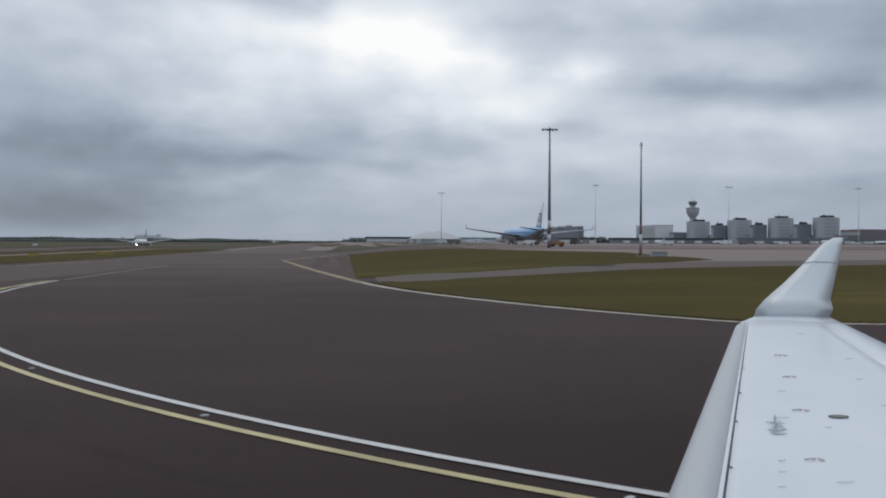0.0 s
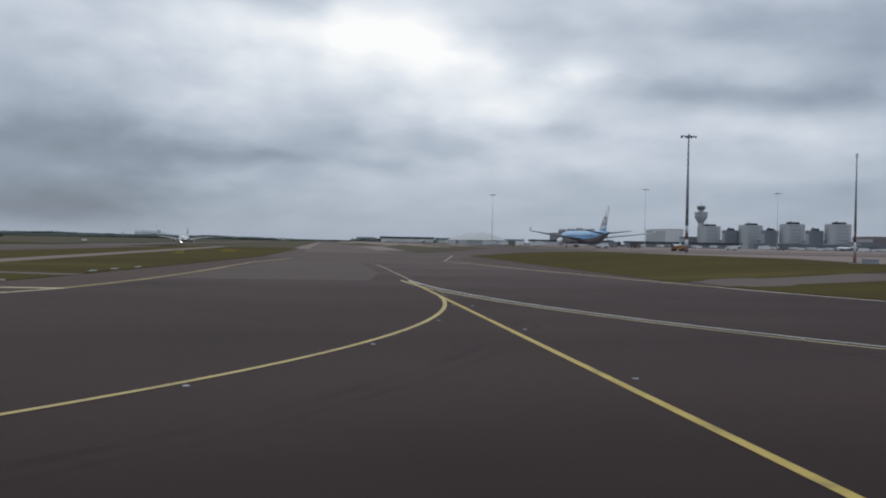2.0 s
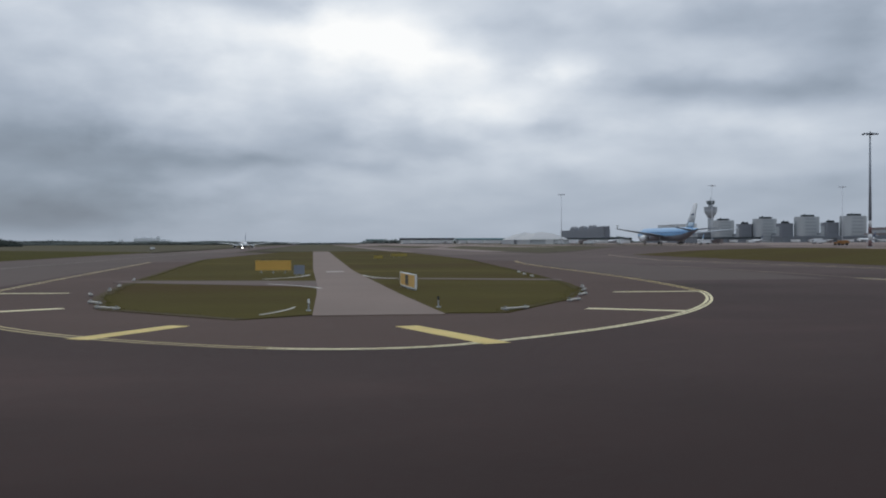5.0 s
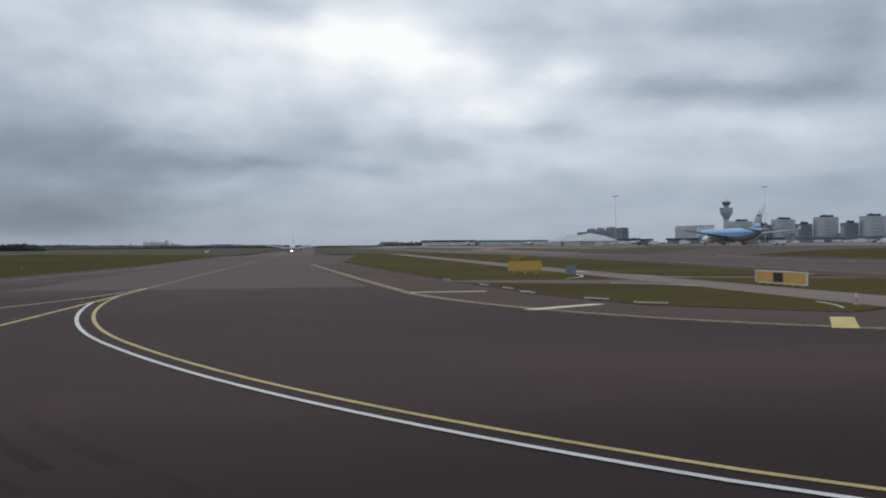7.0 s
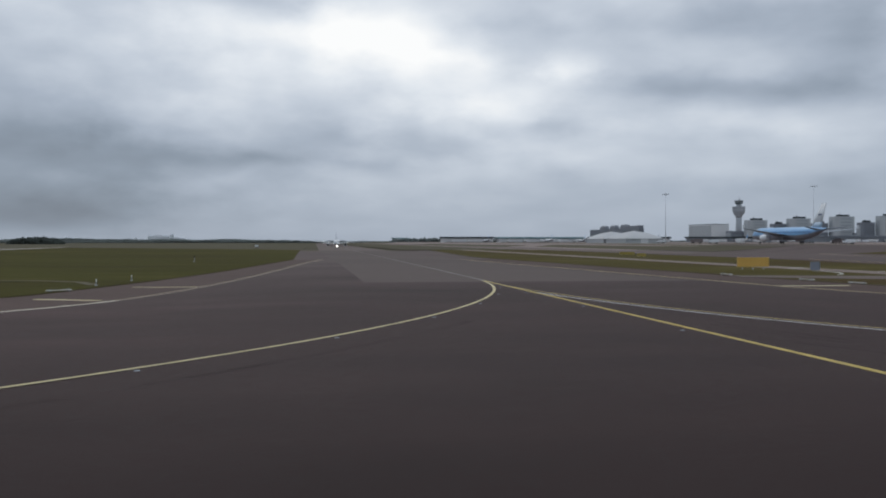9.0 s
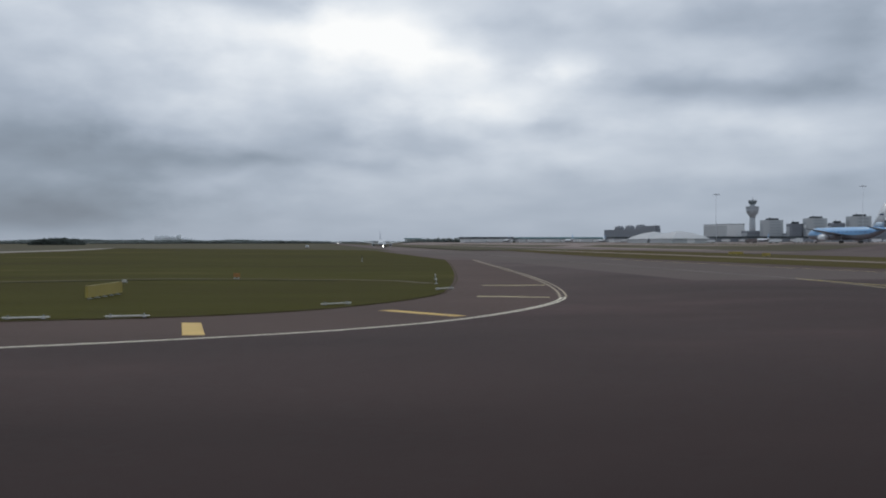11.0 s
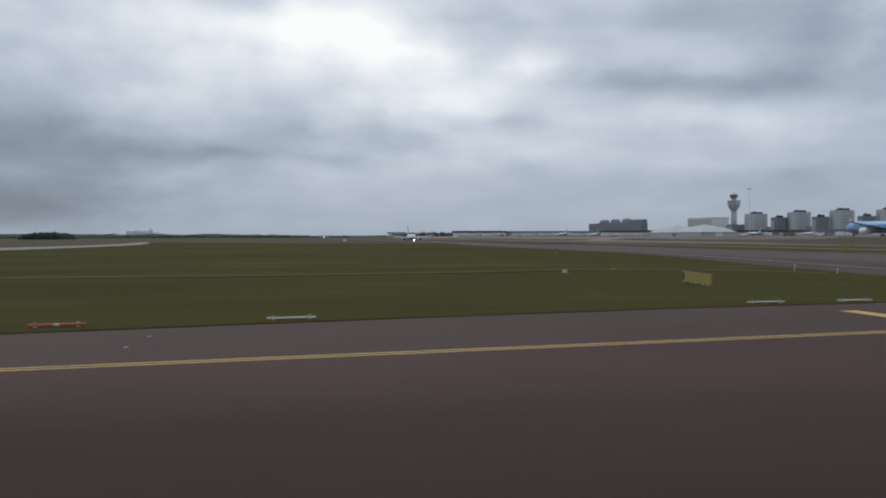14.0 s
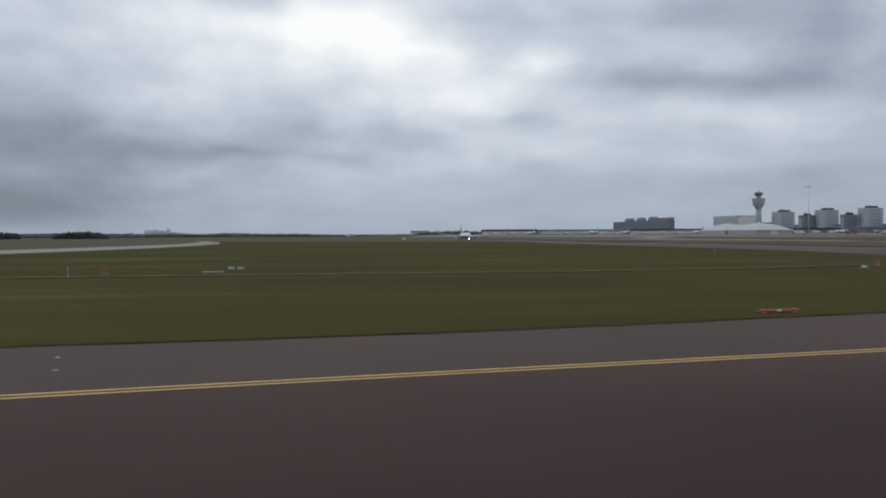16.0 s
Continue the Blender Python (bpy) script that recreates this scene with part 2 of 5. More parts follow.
M_AMBER = material("amber_paint", [(0.38, 0.24, 0.06), (0.59, 0.38, 0.09), (0.67, 0.46, 0.13)], 2.5, 0.6, 0.3, 60, 0.2, 0.5)
M_WORN = material("worn_line_paint", [(0.42, 0.38, 0.30), (0.68, 0.62, 0.49), (0.80, 0.74, 0.60)], 1.2, 0.65, 0.3, 60, 0.2, 0.6)
M_FADED = material("faded_line_paint", [(0.09, 0.08, 0.07), (0.135, 0.12, 0.105), (0.185, 0.165, 0.145)], 0.8, 0.7, 0.3, 60, 0.2, 0.6)
M_WHITE_LINE = material("white_line_paint", [(0.42, 0.40, 0.40), (0.62, 0.61, 0.60), (0.74, 0.73, 0.72)], 2.5, 0.6, 0.3, 60, 0.2, 0.5)
M_WHITE = material("white_plastic", sh((0.72, 0.74, 0.76), 0.75, 0.95, 1.0, 1.05), 6, 0.45)
M_BOARD = material("weathered_white_board", sh((0.58, 0.57, 0.53), 0.6, 0.92, 1.05, 1.1), 5, 0.6, 0.1, 30, 0.3, 0.7)
M_RED = material("red_plastic", [(0.34, 0.05, 0.03), (0.48, 0.085, 0.05), (0.55, 0.12, 0.07)], 6, 0.4)
M_SIGN = material("sign_yellow", [(0.48, 0.29, 0.07), (0.62, 0.38, 0.09), (0.68, 0.45, 0.13)], 3, 0.5, rand=0.25)
M_SIGN_OLD = material("sign_faded_yellow", [(0.23, 0.18, 0.04), (0.33, 0.26, 0.06), (0.39, 0.31, 0.09)], 3, 0.5)
M_KERB = material("white_kerb_paint", sh((0.52, 0.50, 0.47), 0.6, 0.9, 1.05, 1.15), 3, 0.7, 0.2, 30, 0.2, 0.6)
M_SIGN_BLUE = material("sign_back_grey_blue", sh((0.21, 0.235, 0.285), 0.8, 1, 1.2), 3, 0.5)
M_BLACK = material("black_plastic", sh((0.02, 0.02, 0.022), 0.7, 1, 1.4), 6, 0.5)
M_ORANGE = material("orange_plastic", [(0.24, 0.115, 0.04), (0.31, 0.155, 0.05), (0.36, 0.185, 0.065)], 6, 0.5)
M_STEEL = material("galvanised_steel", sh((0.36, 0.38, 0.41), 0.7, 0.95, 1.1), 4, 0.5, metal=0.6)
M_LAMP = material("dull_lamp_housing", sh((0.17, 0.18, 0.19), 0.7, 1, 1.3), 6, 0.5)
M_MAST = material("mast_paint_grey", sh((0.24, 0.27, 0.31), 0.8, 1, 1.15), 1.5, 0.6)
# far masts: haze put into the paint, paler than the near ones
M_MAST_PALE = material("mast_hazy_pale", sh((0.62, 0.66, 0.71), 0.85, 1, 1.1), 1.5, 0.6)
M_MAST_RED = material("mast_paint_red", sh((0.17, 0.10, 0.098), 0.8, 1, 1.15), 1.5, 0.6)
M_MAST_WHITE = material("mast_paint_white", sh((0.62, 0.63, 0.65), 0.8, 1, 1.1), 1.5, 0.6)
M_LENS = material("lamp_lens", sh((0.40, 0.44, 0.47), 0.8, 1, 1.1), 8, 0.15)
M_WING = material("wing_white_paint", [(0.60, 0.65, 0.70), (0.72, 0.76, 0.80), (0.76, 0.80, 0.83), (0.80, 0.83, 0.85)], 2.2, 0.38, 0.05, 8, 0.25, 0.5, coat=0.2)
M_SLAT = material("slat_bare_metal", sh((0.47, 0.49, 0.51), 0.85, 1, 1.08), 1.6, 0.45, metal=0.3, stretch=(1, 0.3, 1))
M_SEAL = material("dark_rubber_seal", sh((0.06, 0.07, 0.09), 0.7, 1, 1.3), 10, 0.7)
M_SOOT = material("oil_stain", sh((0.33, 0.37, 0.40), 0.8, 1, 1.2), 20, 0.6)
M_SMEAR = material("thin_oil_film", sh((0.55, 0.59, 0.62), 0.85, 1, 1.12), 20, 0.6)
M_GRIME = material("pale_grime", sh((0.68, 0.72, 0.755), 0.9, 1, 1.05), 20, 0.6)
M_CAP = material("dull_metal_cap", sh((0.17, 0.17, 0.155), 0.8, 1, 1.2), 20, 0.5)
M_DECAL = material("faded_red_stencil", sh((0.55, 0.43, 0.43), 0.8, 1, 1.15), 20, 0.6)
M_AIR_BLUE = material("airliner_light_blue", sh((0.19, 0.40, 0.66), 0.9, 1, 1.08), 0.4, 0.35, coat=0.3)
M_AIR_WHITE = material("airliner_white", sh((0.68, 0.71, 0.74), 0.9, 1, 1.06), 0.4, 0.35, coat=0.3)
M_AIR_GREY = material("airliner_grey", sh((0.36, 0.40, 0.45), 0.85, 1, 1.1), 0.4, 0.4)
M_FIN_ROOT = material("airliner_pale_blue", sh((0.42, 0.55, 0.68), 0.9, 1, 1.08), 0.4, 0.35, coat=0.3)
# belly: shade under the fuselage is put into this darker grey
M_AIR_BELLY = material("airliner_belly_shaded", sh((0.24, 0.24, 0.27), 0.85, 1, 1.1), 0.4, 0.4)
# tailplane: the shadow on its underside is painted over the whole part
M_AIR_TAIL = material("airliner_tailplane_shaded", sh((0.13, 0.15, 0.18), 0.85, 1, 1.1), 0.4, 0.4)
M_AIR_DARK = material("airliner_dark_blue", sh((0.03, 0.06, 0.14), 0.85, 1, 1.2), 0.4, 0.35)
M_TYRE = material("tyre_rubber", sh((0.022, 0.022, 0.024), 0.8, 1, 1.3), 8, 0.8)
M_GLASS = material("dark_window_glass", sh((0.05, 0.065, 0.08), 0.8, 1, 1.3), 0.2, 0.12, spec=0.6)
M_CONC = material("tower_concrete", sh((0.36, 0.39, 0.42), 0.8, 1, 1.1), 0.12, 0.8)
M_CLAD = material("pale_cladding", sh((0.43, 0.46, 0.48), 0.82, 1, 1.1), 0.06, 0.6, rand=0.2)
M_CLAD2 = material("grey_cladding", sh((0.22, 0.245, 0.275), 0.8, 1, 1.15), 0.06, 0.6, rand=0.3)
M_CLAD_WHITE = material("white_cladding", sh((0.68, 0.70, 0.71), 0.85, 1, 1.05), 0.06, 0.6)
# far dark walls and window bands: haze is mixed into both colours
M_CLAD_DARK = material("dark_cladding", sh((0.185, 0.205, 0.235), 0.8, 1, 1.2), 0.06, 0.55, rand=0.3)
M_WIN_PALE = material("hazy_window_band", sh((0.34, 0.375, 0.405), 0.85, 1, 1.12), 0.05, 0.4, rand=0.2)
M_CLAD_BROWN = material("brown_cladding", sh((0.20, 0.172, 0.172), 0.8, 1, 1.15), 0.06, 0.6)
M_ROOF = material("dark_roof", sh((0.055, 0.068, 0.075), 0.8, 1, 1.2), 0.1, 0.7)
M_ROOF_GREEN = material("teal_glass_roof", sh((0.16, 0.27, 0.29), 0.8, 1, 1.15), 0.1, 0.4)
M_TENT = material("tent_canvas", sh((0.44, 0.455, 0.47), 0.85, 1, 1.05), 0.3, 0.6)
# leaf colour lifted to grey-green to hold the haze of distance
M_LEAF = material("far_foliage", [(0.105, 0.128, 0.124), (0.15, 0.172, 0.165), (0.18, 0.205, 0.195)], 0.08, 0.9, 0, spec=0.1)
M_LEAF_DARK = material("dark_tree_foliage", [(0.036, 0.046, 0.044), (0.055, 0.066, 0.060), (0.075, 0.088, 0.078)], 0.08, 0.9, 0, spec=0.1)
# skyline walls: near-white colour carries the haze in front of them
M_FAR = material("far_apartment_wall", sh((0.78, 0.82, 0.86), 0.85, 1, 1.08), 0.02, 0.8, rand=0.2)
M_AIR_WINDOW = material("airliner_cabin_windows", sh((0.085, 0.20, 0.40), 0.85, 1, 1.1), 0.4, 0.3)
M_BEAM = glow("landing_light_glow", (1.0, 0.96, 0.88), 7.0)


# ---------------------------------------------------------------- helpers
def smooth(v):
    v = min(1.0, max(0.0, v))
    return v * v * (3 - 2 * v)


def rise(x, y):
    """Height of the ground: the apron lies a little above the taxiways, the corner of the western field a little below."""
    apron = smooth((x + 4) / 36) * (1.75 * smooth((y - 48) / 75) + 0.9 * smooth((y - 130) / 120))
    hollow = smooth((-137.5 - x) / 17) * smooth((x + 190) / 20) * smooth((y - 30) / 22) * smooth((210 - y) / 100)
    return apron - 0.33 * hollow


def finish(name, bm, mat, parent=None, label="", soft=False):
    me = bpy.data.meshes.new(name)
    bm.normal_update()
    bm.to_mesh(me)
    bm.free()
    for m in mat if isinstance(mat, (list, tuple)) else [mat]:
        me.materials.append(m)
    if soft:
        for p in me.polygons:
            p.use_smooth = True
    ob = new(name, me)
    if parent:
        ob.parent = parent
    if label:
        tagged(ob, label)
    return ob


def part(name, bm, mat, parent, label="", soft=False):
    return finish(name, bm, mat, parent, label, soft)


def thing(name, m, label, category, group="", kind=""):
    ob = new(name)
    ob.empty_display_size = 0.3
    ob.matrix_basis = m
    return tagged(ob, label, category, group, kind)


def setting(name, bm, mat, label, category, soft=False):
    return tagged(finish(name, bm, mat, None, "", soft), label, category, "", "structure")


def box(w, d, h, at=(0, 0, 0), bevel=0.0, bm=None):
    """A box with its base centre at the place given."""
    bm = bm or bmesh.new()
    r = bmesh.ops.create_cube(bm, size=1, matrix=Matrix.Translation((at[0], at[1], at[2] + h / 2)) @ Matrix.Diagonal((w, d, h, 1)))
    if bevel:
        edges = list({e for v in r["verts"] for e in v.link_edges})
        bmesh.ops.bevel(bm, geom=edges, offset=bevel, segments=2, affect="EDGES")
    return bm


def rod(r1, r2, length, m=None, seg=12, bm=None):
    """A tapered rod along z from the origin of m."""
    bm = bm or bmesh.new()
    bmesh.ops.create_cone(bm, cap_ends=True, segments=seg, radius1=r1, radius2=r2, depth=length, matrix=(m or Matrix()) @ Matrix.Translation((0, 0, length / 2)))
    return bm


def rounded(w, d, h, r, at=(0, 0, 0), bm=None):
    """An upright block with rounded corners in plan, its base centre at the place given."""
    ring = []
    for cx, cy, a0 in ((1, 1, 0), (-1, 1, 90), (-1, -1, 180), (1, -1, 270)):
        for i in range(6):
            a = radians(a0 + 18 * i)
            ring.append((at[0] + cx * (w / 2 - r) + r * math.cos(a), at[1] + cy * (d / 2 - r) + r * math.sin(a)))
    return loft([[(x, y, at[2] + z) for x, y in ring] for z in (0, h)], bm=bm)


def loft(rings, closed=True, caps=True, bm=None):
    """Skin over rings of equal length."""
    bm = bm or bmesh.new()
    vs = [[bm.verts.new(p) for p in r] for r in rings]
    k = len(rings[0])
    for a, b in zip(vs, vs[1:]):
        for i in range(k if closed else k - 1):
            j = (i + 1) % k
            bm.faces.new((a[i], a[j], b[j], b[i]))
    if closed and caps:
        bm.faces.new(list(reversed(vs[0])))
        bm.faces.new(vs[-1])
    bmesh.ops.recalc_face_normals(bm, faces=bm.faces)
    return bm


def bez(c, n=24):
    """Points along one cubic curve."""
    (a, b, d, e) = [Vector((*p, 0)) for p in c]
    out = []
    for i in range(n + 1):
        t = i / n
        out.append(a * (1 - t) ** 3 + b * 3 * t * (1 - t) ** 2 + d * 3 * t * t * (1 - t) + e * t ** 3)
    return out


def shifted(pts, off):
    """The line moved sideways, to its left for positive values."""
    out = []
    for i, p in enumerate(pts):
        a, b = pts[max(0, i - 1)], pts[min(len(pts) - 1, i + 1)]
        d = (b - a).normalized()
        out.append(Vector((p.x - d.y * off, p.y + d.x * off, 0)))
    return out


def fill(a, b, rows, lift):
    """A sheet between two lines of as many points, laid on the ground."""
    bm = bmesh.new()
    grid = []
    for r in range(rows + 1):
        f = r / rows
        grid.append([bm.verts.new(((q := p.lerp(s, f)).x, q.y, rise(q.x, q.y) + lift)) for p, s in zip(a, b)])
    for r0, r1 in zip(grid, grid[1:]):
        for i in range(len(r0) - 1):
            bm.faces.new((r0[i], r0[i + 1], r1[i + 1], r1[i]))
    bmesh.ops.recalc_face_normals(bm, faces=bm.faces)
    for f in bm.faces:
        if f.normal.z < 0:
            f.normal_flip()
    if lift > 0.025:
        # the rim runs down into the ground
        rim = [e for e in bm.edges if len(e.link_faces) == 1]
        r = bmesh.ops.extrude_edge_only(bm, edges=rim)
        for v in r["geom"]:
            if isinstance(v, bmesh.types.BMVert):
                v.co.z -= lift + 0.02
    return bm


def line_to(*pts, n=24):
    """Evenly spread points along straight legs."""
    v = [Vector((*p, 0)) for p in pts]
    seg = [(b - a).length for a, b in zip(v, v[1:])]
    out, total = [], sum(seg)
    for i in range(n + 1):
        s = total * i / n
        k = 0
        while k < len(seg) - 1 and s > seg[k]:
            s -= seg[k]
            k += 1
        out.append(v[k].lerp(v[k + 1], s / seg[k] if seg[k] else 0))
    return out


def grid_sheet(xs, ys, lift):
    bm = bmesh.new()
    g = [[bm.verts.new((x, y, rise(x, y) + lift)) for x in xs] for y in ys]
    for a, b in zip(g, g[1:]):
        for i in range(len(xs) - 1):
            bm.faces.new((a[i], a[i + 1], b[i + 1], b[i]))
    return bm


def span(a, b, step):
    n = max(1, round((b - a) / step))
    return [a + (b - a) * i / n for i in range(n + 1)]


# ---------------------------------------------------------------- ground
far_x = [-4900, -3000, -1800, -1000, -600] + span(-420, 160, 20) + [260, 400, 700, 1200, 2200, 4900]
far_y = [-4900, -2000, -600, -200] + span(-100, 240, 20) + [300, 420, 600, 900, 1400, 2200, 3400, 4900]
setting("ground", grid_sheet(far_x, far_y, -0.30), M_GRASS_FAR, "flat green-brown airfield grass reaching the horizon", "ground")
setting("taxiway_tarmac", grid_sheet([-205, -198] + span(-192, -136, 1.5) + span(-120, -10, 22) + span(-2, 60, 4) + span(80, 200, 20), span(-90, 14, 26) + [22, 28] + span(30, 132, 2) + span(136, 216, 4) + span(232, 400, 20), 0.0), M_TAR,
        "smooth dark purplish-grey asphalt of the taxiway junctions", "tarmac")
setting("taxiway_tarmac_west", fill(line_to((-440, -90), (-440, 60), n=6), line_to((-201.3, -90), (-189.3, 60), n=6), 8, 0.003), M_TAR_BROWN, "brownish-grey older asphalt past a straight paving joint", "tarmac")
setting("apron", grid_sheet(span(30, 200, 5) + [300, 500, 900, 1500], [106, 112, 120, 130, 145, 165, 190, 230, 300, 420, 600, 900, 1400, 2000], 0.02), M_APRON,
        "wide pinkish-grey concrete apron in front of the terminal", "apron")
setting("apron_north", grid_sheet([-46, -36, -26, -10] + span(0, 62, 6), [392, 420, 500, 700, 1000, 1500, 2000], 0.016), M_APRON, "hazy grey concrete apron beyond the grass", "apron")
for name, xa, xb, ya in (("taxiway_strip", -39, -11, 300), ("runway_strip", -139, -111, 400)):
    setting(name, grid_sheet([xa, (xa + xb) / 2, xb], [ya, 520, 800, 1500, 2600], 0.024), M_TAR_OLD, "weathered lighter grey asphalt strip running to the horizon", "runway")
setting("west_runway", fill(line_to((-372, 70), (-340, 140), (-308, 215), (-296, 262), (-287, 310), (-281, 370), (-277, 440), (-284, 540), (-303, 680), n=30), line_to((-400, 110), (-372, 180), (-330, 260), (-318, 300), (-304, 370), (-295, 440), (-296, 540), (-306, 680), n=30), 2, 0.075), M_RUNWAY, "pale concrete taxiway crossing the far grass", "runway")

EDGE_1 = (((-9.4, 190.0), (-5.5, 155.0), (-0.2, 105.0), (2.7, 85.0)), ((2.7, 85.0), (4.6, 71.0), (9.5, 56.5), (18.6, 43.6)))
EDGE_2L = (((-39.2, 191.0), (-47.3, 150.9), (-43.2, 109.1), (-50.6, 69.0)), ((-50.6, 69.0), (-54.6, 55.7), (-61.8, 42.4), (-73.7, 34.8)))
EDGE_2R = (((-110.9, 197.4), (-108.2, 156.2), (-106.0, 115.4), (-102.9, 74.2)), ((-102.9, 74.2), (-100.0, 55.5), (-93.5, 41.0), (-80.5, 34.6)))
EDGE_3 = (((-139.2, 198.0), (-145.0, 154.0), (-146.3, 98.0), (-153.9, 68.5)), ((-153.9, 68.5), (-156.8, 57.2), (-170.0, 37.0), (-189.0, 34.2)), ((-189.0, 34.2), (-210.3, 30.4), (-231.7, 27.5), (-253.2, 23.4)))
TIP_2 = bez(((-73.7, 34.8), (-75.6, 33.6), (-78.3, 33.6), (-80.5, 34.6)), 8)
GRASS_3 = (((-145.0, 200.0), (-149.5, 160.0), (-154.5, 112.0), (-161.0, 79.0)), ((-161.0, 79.0), (-162.8, 67.0), (-174.0, 50.4), (-188.9, 47.3)), ((-188.9, 47.3), (-211.5, 44.8), (-233.4, 35.1), (-256.2, 34.2)))


def chain(curves, n):
    """Points along curves that follow on one another."""
    out = []
    for c in curves:
        out += bez(c, n)[1 if out else 0:]
    return out


def turf(name, a, b, rows, label, lift=0.045, mat=None):
    return setting(name, fill(a, b, rows, lift), mat or M_GRASS, label, "grass")


# right-hand island: near lawn, service road, far lawn
lawn_a = [p for p in shifted(chain(EDGE_1, 16), 0.7) if p.y < 86] + line_to((20.5, 43.6), (45, 37.6), (110, 34), (190, 33), n=14)
lawn_b = line_to((5.2, 86), (20, 88), (38, 95), (95, 108), (190, 112), n=len(lawn_a) - 1)
turf("grass_island_near", lawn_a, lawn_b, 10, "mown green-brown grass island beside the taxiway bend")
lawn_c = line_to((2.4, 95), (20, 98), (36, 104), (45, 112), n=16)
lawn_d = line_to((4.2, 250), (14, 240), (34, 186), (51, 166), n=16)
turf("grass_island_far", lawn_c, lawn_d, 14, "mown grass strip in front of the apron")
setting("service_road_east", fill(line_to((4.0, 84), (20, 87), (38, 94), (95, 107), (190, 111), n=20), line_to((4.2, 98), (20, 99), (38, 106), (90, 118), (190, 122), n=20), 3, 0.03), M_PATH_DARK,
        "grey concrete service road between grass strips", "road")
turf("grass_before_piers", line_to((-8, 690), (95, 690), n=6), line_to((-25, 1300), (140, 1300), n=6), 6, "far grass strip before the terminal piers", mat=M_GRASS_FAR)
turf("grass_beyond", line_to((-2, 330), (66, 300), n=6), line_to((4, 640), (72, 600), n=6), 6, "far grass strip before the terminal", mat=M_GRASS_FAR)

# middle island, split by a straight service road
west_edge = line_to((-82.5, 47.5), (-88, 50.8), (-92.5, 60), (-95.5, 86.9), (-99.1, 142), (-104, 227), (-92, 420), n=30)
turf("grass_island_middle_west", west_edge, line_to((-78.8, 50.5), (-78.5, 80), (-79, 136), (-79.5, 420), n=30), 3, "mown grass island west of a service road")
east_edge = line_to((-68.9, 50.1), (-65, 56), (-60, 67.1), (-57.3, 77), (-54.2, 106), (-45.3, 213), (-43, 420), n=30)
turf("grass_island_middle_east", line_to((-72.6, 50.4), (-73, 69), (-74, 130), (-73, 420), n=30), east_edge, 3, "mown grass island east of a service road")
setting("service_road", fill(line_to((-79.0, 49.2), (-78.6, 80), (-79.1, 136), (-79.6, 430), n=20), line_to((-72.3, 49.2), (-72.9, 69), (-73.9, 130), (-72.9, 430), n=20), 2, 0.065), M_PATH,
        "straight pale concrete service road through the grass", "road")
setting("side_road_west", fill(line_to((-97.5, 99.5), (-78.3, 95), n=6), line_to((-97.5, 94.5), (-78.3, 82), n=6), 1, 0.055), M_TAR_OLD, "short grey side road in the grass", "road")
setting("side_road_east", fill(line_to((-73.2, 103), (-54.6, 95), n=6), line_to((-73.2, 99.5), (-55.6, 91.5), n=6), 1, 0.055), M_TAR_OLD, "short grey side road in the grass", "road")
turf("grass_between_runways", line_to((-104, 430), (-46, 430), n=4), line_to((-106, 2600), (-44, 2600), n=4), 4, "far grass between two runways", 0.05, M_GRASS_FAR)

# western field
field = chain(GRASS_3, 16) + line_to((-270, 32), (-300, 27), (-440, 2), n=10)
field_far = line_to((-147, 420), (-150, 440), (-240, 560), (-440, 700), n=len(field) - 1)
turf("grass_field_west", field, field_far, 30, "wide mown grass field beside the taxiway", mat=M_GRASS_WEST)
turf("dry_field_west", line_to((-430, 60), (-400, 112), (-372, 182), (-330, 262), (-304, 372), (-295, 442), (-296, 542), (-312, 700), n=24), line_to((-980, 160), (-960, 300), (-900, 450), (-800, 600), (-640, 720), (-480, 780), (-330, 800), n=24), 10, "dull grey-green field beyond the pale taxiway, haze put into its colour", 0.06, M_GRASS_FAR)
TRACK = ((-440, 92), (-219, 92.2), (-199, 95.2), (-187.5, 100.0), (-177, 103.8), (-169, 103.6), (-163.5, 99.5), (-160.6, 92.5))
# flat strip whose dark colour stands for the ditch's shadow line
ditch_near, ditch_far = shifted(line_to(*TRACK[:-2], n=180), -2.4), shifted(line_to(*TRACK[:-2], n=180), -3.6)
setting("ditch", fill(ditch_near, ditch_far, 1, 0.058), M_DITCH, "narrow dark strip for the shade in a ditch beside the track", "ditch")
turf("grass_far_west", line_to((-146, 418), (-300, 640), (-900, 1200), n=8), line_to((-146, 2600), (-500, 3000), (-1800, 3400), n=8), 4, "far grass beyond the field, haze put into its colour", 0.04, M_GRASS_FAR)
setting("drainage_track", fill(shifted(line_to(*TRACK, n=200), 0.5), shifted(line_to(*TRACK, n=200), -0.5), 1, 0.065), M_TRACK, "thin pale track across the grass field", "track")


# ---------------------------------------------------------------- painted lines
def ribbon(name, pts, width, mat, label, lift=0.012):
    a, b = shifted(pts, width / 2), shifted(pts, -width / 2)
    return setting(name, fill(a, b, 1, lift), mat, label, "marking")


def double_edge(pts, mat):
    gap = 0.14 if mat in (M_WORN, M_PALE_YELLOW) else 0.23
    for off in (gap, -gap):
        ribbon("taxiway_edge_line", shifted(pts, off), 0.19, mat, "one of two parallel worn yellow taxiway edge lines", 0.014)


def straight(a, b, n=10):
    return line_to(a, b, n=n)


